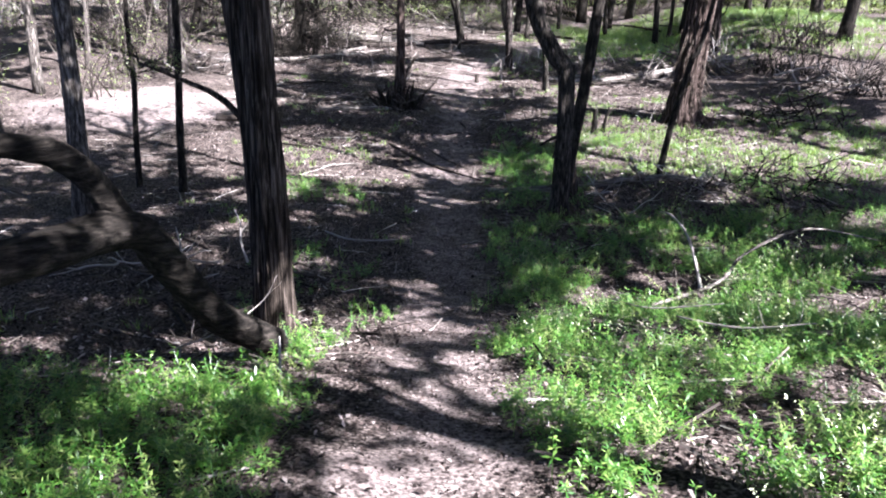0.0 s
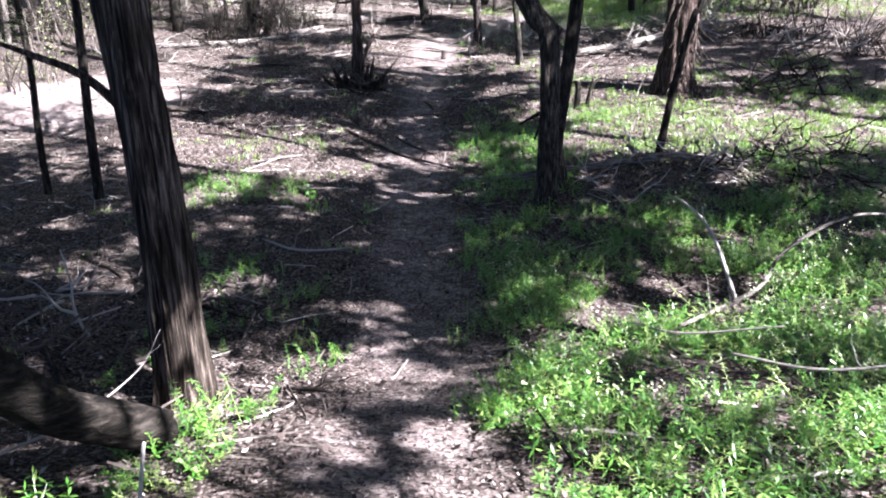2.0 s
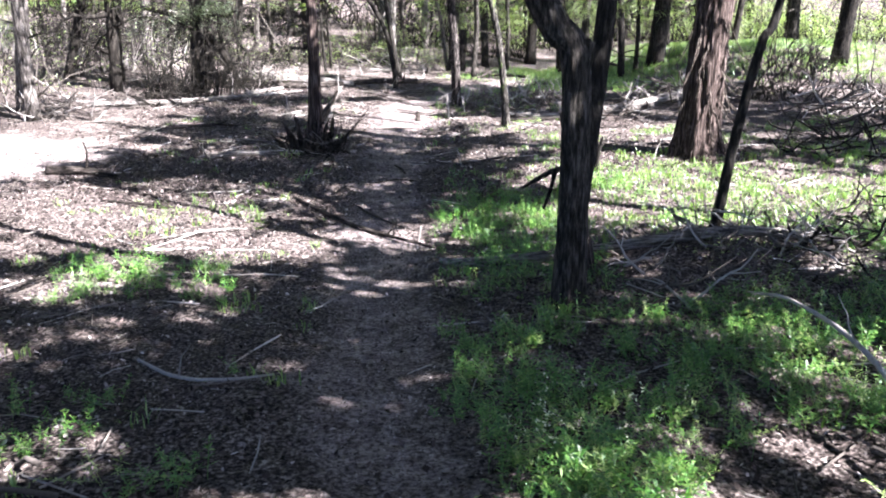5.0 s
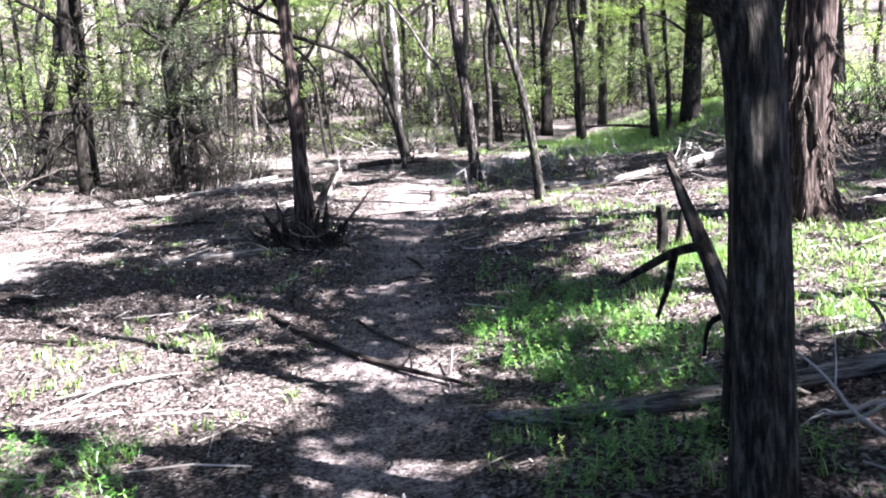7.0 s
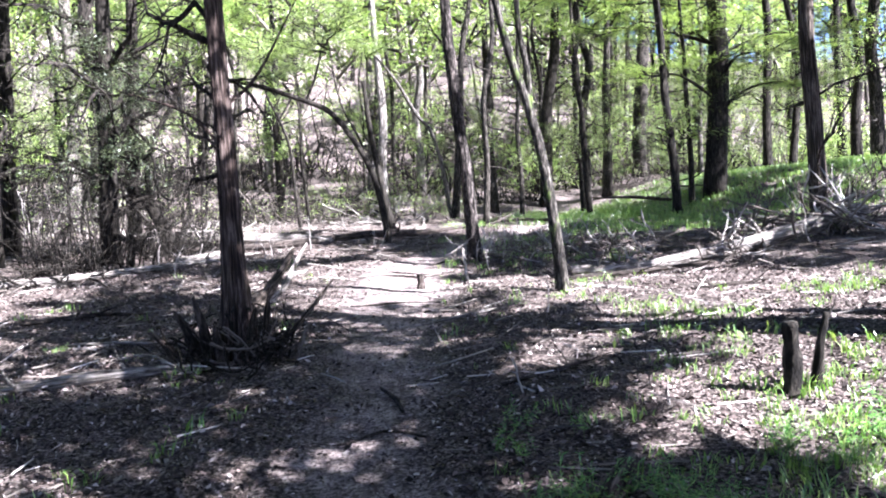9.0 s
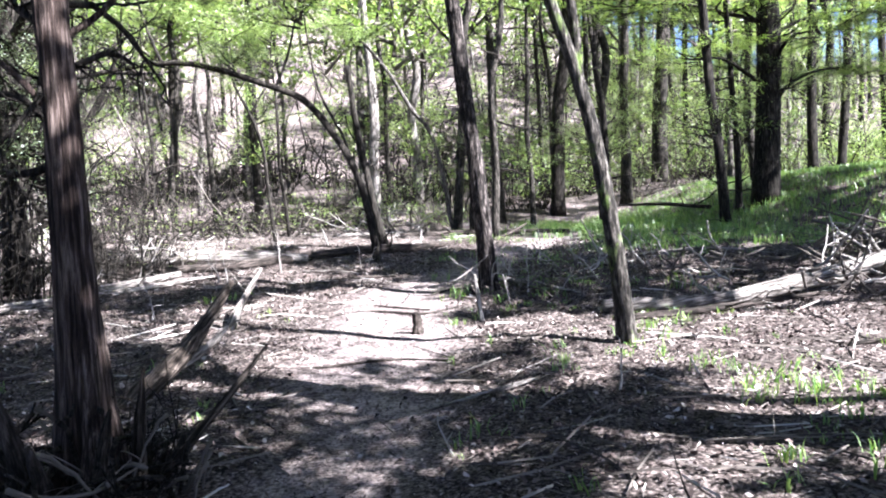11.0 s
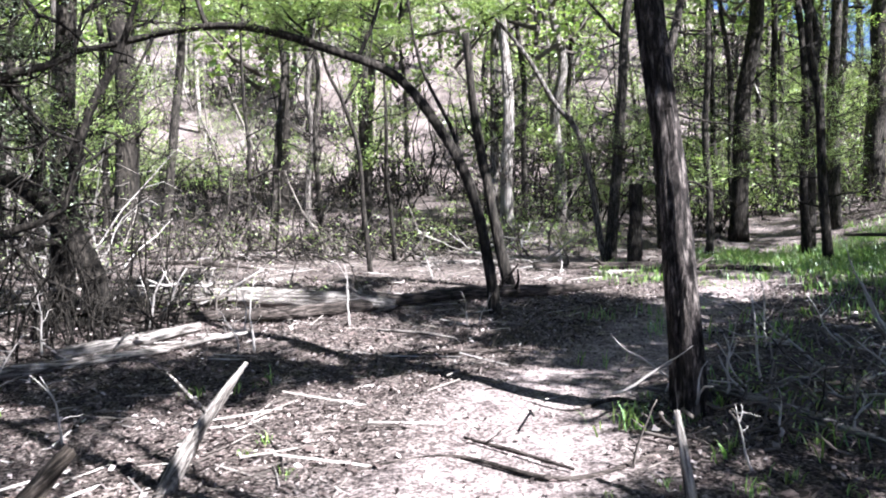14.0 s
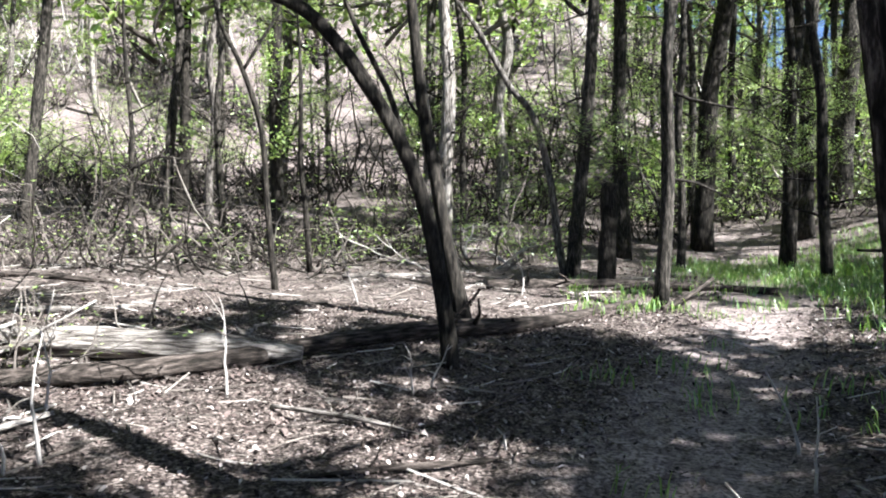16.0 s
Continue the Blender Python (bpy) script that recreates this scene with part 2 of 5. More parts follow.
def tube(points, radii, sides=10, ridge=0.0, seed=0, flare=0.0, knots=0.0, cap=True, lobes=7):
    """A tapered, uneven tube: radii are interpolated along the points. ridge: depth of the bark's furrows, as a share of the radius."""
    rng = np.random.RandomState(seed)
    n = len(points)
    rad = np.interp(np.linspace(0, 1, n), np.linspace(0, 1, len(radii)), radii)
    verts, faces = [], []
    ph = rng.rand(4) * 6.28
    up = Vector((0, 0, 1))
    side = None
    for i, p in enumerate(points):
        way = (points[min(i + 1, n - 1)] - points[max(i - 1, 0)]).normalized()
        if side is None:
            side = way.orthogonal().normalized()
        side = (side - way * side.dot(way)).normalized()
        other = way.cross(side)
        u = i / (n - 1)
        for s in range(sides):
            a = 6.2832 * s / sides
            r = rad[i] * (1 + 0.07 * math.sin(2 * a + ph[0] + 3 * u) + 0.05 * math.sin(3 * a + ph[1] - 5 * u))
            if ridge:
                r *= 1 + ridge * (abs(math.sin(lobes * 0.5 * a + ph[2] + 0.9 * math.sin(9 * u + ph[3]) + 0.4 * math.sin(31 * u + 2 * a) + 0.25 * math.sin(67 * u - 3 * a))) - 0.5) + ridge * 0.35 * math.sin(2.4 * lobes * a + 14 * u + ph[1])
            if flare:
                r *= 1 + flare * math.exp(-u * 16) * (0.7 + 0.5 * math.sin(4 * a + ph[3]))
            if knots:
                r *= 1 + knots * (rng.rand() - 0.5)
            verts.append(p + (side * math.cos(a) + other * math.sin(a)) * r)
    for i in range(n - 1):
        for s in range(sides):
            t = (s + 1) % sides
            faces.append((i * sides + s, i * sides + t, (i + 1) * sides + t, (i + 1) * sides + s))
    if cap:
        faces.append(tuple(range(sides))[::-1])
        faces.append(tuple(range((n - 1) * sides, n * sides)))
    return verts, faces


def join(*shapes):
    verts, faces = [], []
    for v, f in shapes:
        k = len(verts)
        verts += list(v)
        faces += [tuple(i + k for i in g) for g in f]
    return verts, faces


def wander(rng, start, way, length, n, wild=0.25, lift=0.0):
    pts, p, d = [Vector(start)], Vector(start), Vector(way).normalized()
    for _ in range(n):
        d = (d + Vector(rng.randn(3) * wild) + Vector((0, 0, lift))).normalized()
        p = p + d * (length / n)
        pts.append(p.copy())
    return pts


def leaf_cloud(rng, centres, per, spread, size, narrow=0.5, droop=0.3):
    """Many small folded leaves round the centres, as (verts, faces)."""
    c = np.repeat(np.array(centres, float), per, 0)
    n = len(c)
    c = c + rng.randn(n, 3) * np.array((spread, spread, spread * 0.7))
    a = rng.rand(n) * 6.283
    d = np.stack([np.cos(a), np.sin(a), rng.randn(n) * 0.5 - droop], 1)
    d /= np.linalg.norm(d, axis=1)[:, None]
    w = np.cross(d, rng.randn(n, 3) * 0.5 + np.array((0, 0, 1)))
    w /= np.linalg.norm(w, axis=1)[:, None] + 1e-6
    s = (size * (0.6 + 0.8 * rng.rand(n)))[:, None]
    nn = np.cross(w, d)
    v = np.stack([c, c + d * s * 0.5 + w * s * narrow * 0.5 + nn * s * 0.08, c + d * s, c + d * s * 0.5 - w * s * narrow * 0.5 + nn * s * 0.08], 1).reshape(-1, 3)
    f = [(4 * i, 4 * i + 1, 4 * i + 2, 4 * i + 3) for i in range(n)]
    return v, f


# ---- crowns: a few grown once and shared ----
def grow_crown(seed, limbs, leaves, leaf_size, flat=0.7, lift=0.05, light=False, narrow=0.5, wild=0.2):
    """Limbs, twigs and leaf clusters of a crown about 1 m in radius round the origin."""
    rng = np.random.RandomState(seed)
    wood, ends = [], []
    for i in range(limbs):
        a = 6.283 * (i + rng.rand() * 0.7) / limbs
        base = Vector((0, 0, -0.55 + 0.75 * i / limbs))
        main = wander(rng, base, (math.cos(a), math.sin(a), 0.25 + 0.5 * rng.rand()), 0.75 + 0.35 * rng.rand(), 6, wild, lift)
        wood.append(tube(main, (0.026, 0.006), 5, seed=seed + i))
        for j in range(1, 7):
            for _ in range(2):
                b = rng.rand() * 6.283
                twig = wander(rng, main[j], (main[j] - main[j - 1]).normalized() + Vector((math.cos(b), math.sin(b), 0.3 * rng.randn())) * 0.9, 0.32 * (0.6 + rng.rand()), 4, 0.3, lift)
                wood.append(tube(twig, (0.008, 0.002), 3, seed=j))
                ends += [twig[2], twig[3], twig[4]]
                for _ in range(0 if light else 2):
                    b = rng.rand() * 6.283
                    fine = wander(rng, twig[2], (math.cos(b), math.sin(b), 0.2), 0.16, 2, 0.4)
                    wood.append(tube(fine, (0.004, 0.0015), 3, cap=False))
                    ends.append(fine[2])
    ends = [Vector((e.x, e.y, e.z * flat)) for e in ends]
    v, f = join(*wood)
    v = [Vector((p.x, p.y, p.z * flat)) for p in v]
    return (v, f), leaf_cloud(rng, ends, leaves, 0.055, leaf_size, narrow)


CROWNS = []
for s, limbs, leaves, size in ((11, 7, 12, 0.034), (12, 8, 9, 0.03), (13, 6, 14, 0.036), (14, 7, 5, 0.028)):
    wood, green = grow_crown(s, limbs, leaves, size)
    CROWNS.append((mesh_of("crown_wood", wood[0], wood[1], ELM_BARK), mesh_of("foliage", green[0], green[1], SPRING, False)))
for s, limbs, leaves, size in ((16, 6, 5, 0.062), (17, 6, 4, 0.056)):
    wood, green = grow_crown(s, limbs, leaves, size, 0.9, light=True)
    CROWNS.append((mesh_of("crown_wood", wood[0], wood[1], ELM_BARK), mesh_of("foliage", green[0], green[1], SPRING, False)))
for s, limbs, leaves, size in ((18, 5, 4, 0.085), (19, 5, 3, 0.08)):
    wood, green = grow_crown(s, limbs, leaves, size, 1.0, light=True)
    CROWNS.append((mesh_of("crown_wood", wood[0], wood[1], TWIG), mesh_of("foliage", green[0], green[1], SPRING, False)))
wood, green = grow_crown(20, 6, 9, 0.082, 0.75, light=True, narrow=0.8)
CROWNS.append((mesh_of("crown_wood", wood[0], wood[1], ELM_BARK), mesh_of("foliage", green[0], green[1], SHADE_CANOPY, False)))
wood, green = grow_crown(21, 5, 1, 0.03, 1.5, 0.02, light=True, wild=0.45)
BARE = mesh_of("crown_wood", wood[0], wood[1], DARK_BARK)
wood, green = grow_crown(15, 9, 12, 0.03, 0.9, -0.1)
CEDAR_CROWN = (mesh_of("crown_wood", wood[0], wood[1], DARK_BARK), mesh_of("foliage", green[0], green[1], OLIVE, False))


def crown(tree, spot, wide, which, turn=0.0, tall=1.0):
    """Hang a shared crown on a tree, at a spot in the tree's own coordinates."""
    if which == "bare":
        made = [new("crown_wood", BARE)]
    else:
        pair = CEDAR_CROWN if which == "cedar" else CROWNS[which]
        made = [new("crown_wood", pair[0]), new("crown", pair[1])]
    for o in made:
        o.parent = tree
        o.matrix_basis = pose(*spot, 0, 0, turn) @ Matrix.Diagonal((wide, wide, wide * tall, 1))


HOSTS = []


def tree(name, label, points, radii, mat, sides=12, rings=30, ridge=0.12, flare=0.35, seed=1, limbs=(), crowns=(), category="tree"):
    """A tree: world points up its stem (the first is lowered onto the ground), limbs as (points, radii), crowns as (spot, width, which)."""
    x, y = points[0][0], points[0][1]
    z = at(x, y) - 0.06
    root = tagged(new(name), label, category, "woodland trees")
    root.location = (x, y, z)
    base = Vector((x, y, z))
    pts = [Vector((0, 0, 0))] + [Vector(p) - base for p in points[1:]]
    part("trunk", tube(spine(pts, rings), radii, sides, ridge, seed, flare), mat, root)
    for i, (lp, lr) in enumerate(limbs):
        part("limb", tube(spine([Vector(p) - base for p in lp], 12), lr, 8, 0.08, seed + i + 40), mat, root)
    for i, (spot, wide, which) in enumerate(crowns):
        crown(root, Vector(spot) - base, wide, which, seed * 47 + i * 80)
    if name != "canopy_tree" and category == "tree":
        HOSTS.append((root, Vector(points[-2]), Vector(points[-1]), mat))
    return root


def straight(name, label, x, y, r, tall, lx, ly, mat, seed, crowns=1, wide=2.2, which=None, ridge=0.12, sides=10, low=0):
    """A single-stemmed tree with a slight wander, its crowns high up and a few low sprays."""
    rng = np.random.RandomState(seed)
    z = at(x, y)
    bent = 0.012 if y < 27 else 0.02
    pts = [(x, y, z)]
    for i in range(1, 6):
        h = tall * i / 5
        pts.append((x + lx * h + rng.randn() * bent * h, y + ly * h + rng.randn() * bent * h, z + h))
    top = pts[-1]
    places = []
    for i in range(crowns):
        k = which if which is not None else int(rng.randint(0, 4))
        a = rng.rand() * 6.28
        places.append(((top[0] + math.cos(a) * 0.35 * wide * (i > 0), top[1] + math.sin(a) * 0.35 * wide * (i > 0), top[2] - i * 0.75 * wide * 0.8), wide * (0.8 + 0.4 * rng.rand()), k))
    for i in range(low):
        h = tall * (0.28 + 0.12 * i)
        a = rng.rand() * 6.28
        places.append(((x + lx * h + 0.2 * math.cos(a), y + ly * h + 0.2 * math.sin(a), z + h), 0.75 + 0.5 * rng.rand(), 3 if which is None else which))
    if 27 < y < 41 and -12 < x < 2 and tall > 5 and seed % 2:
        h = tall * (0.3 + 0.15 * rng.rand())
        places.append(((x + lx * h, y + ly * h, z + h), 0.9 + 0.5 * rng.rand(), "bare"))
    made = tree(name, label, pts, (r, r * 0.9, r * 0.75, r * 0.35), mat, sides, 24, ridge, 0.3, seed, (), places)
    if 18 < y < 58 and tall > 5:
        own = np.random.RandomState(seed + 5000)
        for i in range(6 if y < 42 else 4):
            h = tall * own.uniform(0.1, 0.62)
            a = own.rand() * 6.283
            long = own.uniform(0.5, 1.7)
            line = wander(own, (lx * h, ly * h, h), (math.cos(a), math.sin(a), own.uniform(-0.25, 0.7)), long, 7, 0.22)
            twigs = [tube(wander(own, line[k], (line[k] - line[k - 1]).normalized() + Vector(own.randn(3) * 0.7), long * 0.45, 4, 0.25), (0.008, 0.003), 4) for k in (2, 4, 5)]
            part("limb", join(tube(line, (0.018 + 0.05 * r, 0.005), 5), *twigs), DARK_BARK if i % 3 else mat, made)
    return made


# ---- trees beside the path ----
cedar = tree("cedar_tree", "weathered grey cedar with stringy furrowed bark beside the path", [(-1.36, 6.1, -1.4), (-1.39, 6.1, 0.1), (-1.44, 6.12, 1.35), (-1.5, 6.15, 4.0), (-1.5, 6.2, 6.5)],
             (0.135, 0.116, 0.104, 0.09, 0.05), CEDAR_BARK, 44, 70, 0.3, 0.4, 3,
             [([(-1.52, 6.32, -1.3), (-1.55, 6.34, 0.1), (-1.62, 6.35, 1.0), (-1.7, 6.36, 1.7), (-1.8, 6.4, 4.0)], (0.085, 0.09, 0.08, 0.04)),
              ([(-1.6, 6.33, 0.42), (-1.8, 6.33, 0.62), (-2.05, 6.3, 0.74), (-2.4, 6.25, 0.88)], (0.035, 0.028, 0.02, 0.008))],
             [((-1.5, 6.2, 6.2), 2.2, "cedar"), ((-2.42, 6.25, 0.9), 0.4, 3)])
fork = tree("forked_tree", "grey-barked tree that forks at chest height", [(1.67, 10.02, -1.33), (1.66, 10.02, -0.27), (1.62, 10.02, 0.56), (1.44, 10.02, 0.82), (1.12, 10.02, 1.5), (0.8, 10.0, 3.2), (0.7, 9.9, 6.5)],
            (0.112, 0.102, 0.1, 0.085, 0.055), ELM_BARK, 28, 64, 0.1, 0.35, 5,
            [([(1.6, 10.02, 0.42), (1.67, 10.02, 0.56), (1.73, 10.02, 0.68)], (0.085, 0.075, 0.04))],
            [((0.9, 9.9, 6.3), 2.4, 1)])
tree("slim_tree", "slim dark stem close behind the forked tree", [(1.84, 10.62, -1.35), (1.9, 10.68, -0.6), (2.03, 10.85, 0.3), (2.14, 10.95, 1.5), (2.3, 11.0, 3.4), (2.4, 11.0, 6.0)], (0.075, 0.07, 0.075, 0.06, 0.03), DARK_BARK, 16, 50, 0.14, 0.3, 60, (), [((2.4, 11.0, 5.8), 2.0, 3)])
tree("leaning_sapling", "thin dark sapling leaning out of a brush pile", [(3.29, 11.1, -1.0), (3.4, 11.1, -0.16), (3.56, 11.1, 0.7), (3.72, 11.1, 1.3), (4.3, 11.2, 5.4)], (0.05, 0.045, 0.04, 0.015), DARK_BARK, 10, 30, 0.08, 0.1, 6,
     (), [((4.3, 11.2, 5.6), 1.7, 0)])
shag = tree("shaggy_cedar", "thick cedar with shredding reddish bark", [(5.0, 15.8, -0.85), (5.06, 15.8, 0.3), (5.14, 15.8, 1.5), (5.3, 15.8, 4.5), (5.4, 15.8, 8.0)], (0.31, 0.265, 0.24, 0.18, 0.08), RED_BARK, 48, 70, 0.24, 0.5, 7,
            [([(5.25, 15.8, 3.9), (5.3, 14.8, 4.7), (5.3, 13.6, 5.2)], (0.07, 0.05, 0.03))], [((5.3, 15.8, 7.6), 1.7, "cedar"), ((5.3, 13.6, 5.4), 2.0, "cedar")])
tree("stubby_tree", "slim reddish trunk ringed by broken stubs and brush", [(-0.87, 17.4, -0.85), (-0.9, 17.4, 0.85), (-0.94, 17.4, 2.2), (-1.0, 17.5, 4.5), (-1.1, 17.6, 6.5)], (0.095, 0.085, 0.075, 0.06, 0.03), RED_BARK, 22, 70, 0.2, 1.5, 8,
     [([(-0.9, 17.4, 0.9), (-1.2, 17.3, 1.25), (-1.75, 17.2, 1.45)], (0.02, 0.014, 0.006)), ([(-0.92, 17.4, 1.3), (-0.6, 17.5, 1.6), (-0.2, 17.5, 2.3)], (0.022, 0.016, 0.006))],
     [((-1.1, 17.6, 6.0), 2.2, 1), ((-1.0, 17.4, 2.5), 1.0, "bare"), ((-0.95, 17.45, 1.3), 0.7, "bare")])
tree("dark_trunk_tree", "trunk with shade and sun flecks put into its bark, at the path's edge", [(2.0, 22.85, -0.6), (1.93, 22.97, 0.9), (1.8, 23.1, 2.4), (1.72, 23.2, 4.2), (1.8, 23.0, 7.5)], (0.105, 0.092, 0.086, 0.075, 0.04), SUN_FLECK_BARK, 32, 80, 0.26, 0.3, 9,
     (), [((1.8, 23.0, 7.2), 2.0, 0), ((1.3, 23.3, 5.9), 1.5, 3)])
tree("mossy_tree", "slim leaning tree with scaly bark and moss at its foot", [(2.7, 19.7, -0.77), (2.63, 19.7, 0.0), (2.5, 19.7, 0.9), (2.36, 19.7, 1.5), (2.0, 19.7, 2.85), (1.6, 19.8, 6.0)], (0.074, 0.068, 0.062, 0.052, 0.025), MOSSY_BARK, 18, 60, 0.1, 0.35, 10,
     [([(2.38, 19.7, 1.45), (2.36, 19.72, 2.0), (2.27, 19.75, 2.9), (2.5, 19.8, 5.0)], (0.045, 0.04, 0.035, 0.015))], [((1.6, 19.8, 6.0), 2.3, 2), ((2.5, 19.8, 5.0), 1.5, 3)])
tree("arching_tree", "dark tree whose stem arches far over to one side", [(0.62, 27.0, -0.36), (0.57, 27.0, 0.15), (0.42, 27.0, 0.97), (0.21, 27.0, 1.54), (-0.05, 27.0, 1.99), (-0.32, 27.0, 2.37), (-0.63, 27.0, 2.66), (-1.23, 27.0, 2.91), (-1.9, 27.0, 3.15), (-2.55, 27.0, 3.3), (-3.3, 27.0, 3.28), (-4.3, 27.0, 3.12), (-5.35, 27.0, 3.05), (-6.3, 27.0, 3.0)],
     (0.066, 0.062, 0.057, 0.052, 0.046, 0.037, 0.017), DARK_BARK, 14, 80, 0.1, 0.2, 11,
     [([(-1.0, 27.0, 2.82), (-0.75, 27.0, 3.4), (-0.5, 27.0, 4.4)], (0.03, 0.025, 0.01)), ([(-2.9, 27.0, 3.3), (-3.2, 27.1, 4.1), (-3.4, 27.1, 5.1)], (0.035, 0.025, 0.01)), ([(0.3, 27.04, 1.3), (0.12, 27.2, 1.95), (-0.3, 27.3, 2.9), (-0.5, 27.4, 4.4)], (0.03, 0.028, 0.02, 0.01)),
      ([(-1.5, 27.0, 3.0), (-1.75, 26.9, 2.5), (-1.6, 26.8, 2.1)], (0.016, 0.01, 0.004)), ([(-3.6, 27.0, 3.22), (-3.9, 26.9, 2.6), (-4.2, 26.9, 2.3)], (0.02, 0.012, 0.004))],
     [((-0.5, 27.0, 4.3), 1.2, 0), ((-3.4, 27.1, 4.9), 1.4, 2), ((-5.8, 27.0, 3.3), 1.0, 1), ((-1.7, 27.1, 3.3), 0.8, 0), ((-0.5, 27.4, 4.5), 1.3, 3)])
tree("dark_stem_tree", "straight dark stem with a broken top beside the arching tree", [(0.8, 28.6, -0.2), (0.65, 28.6, 0.46), (0.57, 28.6, 0.87), (0.48, 28.6, 1.4), (0.41, 28.6, 1.8), (0.34, 28.6, 2.27), (0.29, 28.6, 2.73), (0.22, 28.6, 3.5)], (0.075, 0.068, 0.062, 0.045), DARK_BARK, 14, 40, 0.14, 0.3, 12,
     [([(0.4, 28.6, 1.9), (0.2, 28.65, 2.2), (0.1, 28.7, 2.7)], (0.02, 0.015, 0.005))])
tree("leaning_tree", "slim stem, sunlight put into its pale bark, bowed over to one side on the slope", [(2.78, 34.3, 0.2), (2.64, 34.3, 0.6), (2.51, 34.3, 1.63), (2.21, 34.3, 2.83), (1.76, 34.3, 3.43), (1.26, 34.3, 4.33), (0.91, 34.3, 4.83), (0.2, 34.3, 5.7)], (0.072, 0.066, 0.056, 0.028), PALE_BARK, 10, 40, 0.08, 0.2, 13, (), [((0.3, 34.3, 5.7), 1.4, 2)])
tree("crooked_sapling", "thin dark sapling with a forked crooked top", [(-1.65, 30.8, 0.0), (-1.75, 30.8, 1.2), (-1.82, 30.8, 2.2), (-2.07, 30.8, 3.0), (-2.4, 30.8, 3.8), (-2.5, 30.8, 5.2)], (0.04, 0.038, 0.032, 0.012), DARK_BARK, 8, 36, 0.05, 0.2, 14,
     [([(-2.05, 30.8, 2.95), (-1.8, 30.8, 3.35), (-1.58, 30.8, 3.75), (-1.5, 30.8, 4.6)], (0.024, 0.02, 0.008))], [((-2.5, 30.8, 5.0), 1.3, 2), ((-1.5, 30.8, 4.6), 0.9, 0)])
tree("broken_stump", "tall broken stump with a ragged top", [(3.07, 32.4, 0.0), (3.1, 32.4, 0.8), (3.13, 32.4, 1.55)], (0.14, 0.125, 0.12), DARK_BARK, 16, 24, 0.2, 0.3, 15, category="stump")

tree("dead_cedar", "dead dark cedar with crooked tangled limbs", [(-3.7, 25.9, -0.2), (-3.95, 25.9, 0.5), (-4.45, 25.9, 1.15), (-5.1, 25.9, 1.5), (-6.0, 25.8, 1.75)], (0.13, 0.11, 0.09, 0.04), DARK_BARK, 12, 40, 0.15, 0.3, 16,
     [([(-3.95, 25.9, 0.45), (-4.1, 25.95, 1.2), (-3.95, 26.0, 2.0), (-3.55, 26.0, 2.7), (-3.2, 26.0, 3.6)], (0.07, 0.062, 0.048, 0.02)), ([(-4.4, 25.9, 1.1), (-4.55, 26.0, 1.9), (-4.9, 26.1, 2.8), (-4.7, 26.1, 3.8)], (0.062, 0.05, 0.018)),
      ([(-4.6, 25.9, 1.25), (-4.3, 25.7, 1.6), (-4.35, 25.6, 2.3)], (0.038, 0.028, 0.01)), ([(-5.0, 25.9, 1.45), (-5.3, 25.8, 0.8), (-5.35, 25.7, 0.2)], (0.042, 0.034, 0.014)), ([(-4.1, 25.9, 0.7), (-4.6, 25.6, 0.5), (-5.0, 25.4, -0.1)], (0.042, 0.032, 0.014))],
     [((-3.3, 26.0, 3.4), 0.9, 3), ((-4.8, 26.1, 3.6), 1.1, 3)])

SLIM = "slim dark-barked woodland tree with young spring leaves"
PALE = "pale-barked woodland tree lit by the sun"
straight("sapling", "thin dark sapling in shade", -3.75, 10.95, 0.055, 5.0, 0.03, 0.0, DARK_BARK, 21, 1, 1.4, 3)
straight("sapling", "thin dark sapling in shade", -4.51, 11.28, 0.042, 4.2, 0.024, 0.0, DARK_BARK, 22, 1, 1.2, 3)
straight("woodland_tree", "tree with its foot's sunlight put into an all-pale trunk", -4.64, 9.7, 0.12, 7.5, 0.005, 0.0, PALE_BARK, 23, 2, 2.2)
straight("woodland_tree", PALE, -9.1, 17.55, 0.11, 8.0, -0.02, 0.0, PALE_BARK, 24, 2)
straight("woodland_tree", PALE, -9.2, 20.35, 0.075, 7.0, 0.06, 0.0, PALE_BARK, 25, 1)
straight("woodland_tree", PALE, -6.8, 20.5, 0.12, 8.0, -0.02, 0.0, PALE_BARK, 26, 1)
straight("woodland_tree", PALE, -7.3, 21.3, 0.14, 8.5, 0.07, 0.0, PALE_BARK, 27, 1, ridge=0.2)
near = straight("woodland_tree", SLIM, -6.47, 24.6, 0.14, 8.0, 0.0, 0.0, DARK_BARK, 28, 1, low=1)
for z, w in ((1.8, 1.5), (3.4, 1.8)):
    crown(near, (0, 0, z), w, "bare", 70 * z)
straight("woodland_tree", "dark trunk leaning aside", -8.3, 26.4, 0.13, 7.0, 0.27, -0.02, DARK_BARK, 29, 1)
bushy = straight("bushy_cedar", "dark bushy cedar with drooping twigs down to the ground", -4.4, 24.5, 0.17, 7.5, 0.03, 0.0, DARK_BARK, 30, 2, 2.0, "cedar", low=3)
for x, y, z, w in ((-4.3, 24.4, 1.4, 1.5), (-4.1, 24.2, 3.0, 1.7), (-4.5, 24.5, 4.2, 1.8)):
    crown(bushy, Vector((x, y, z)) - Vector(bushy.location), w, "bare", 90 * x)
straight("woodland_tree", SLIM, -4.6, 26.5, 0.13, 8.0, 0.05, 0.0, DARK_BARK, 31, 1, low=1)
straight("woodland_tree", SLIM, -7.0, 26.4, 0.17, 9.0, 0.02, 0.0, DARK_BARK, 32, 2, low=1)
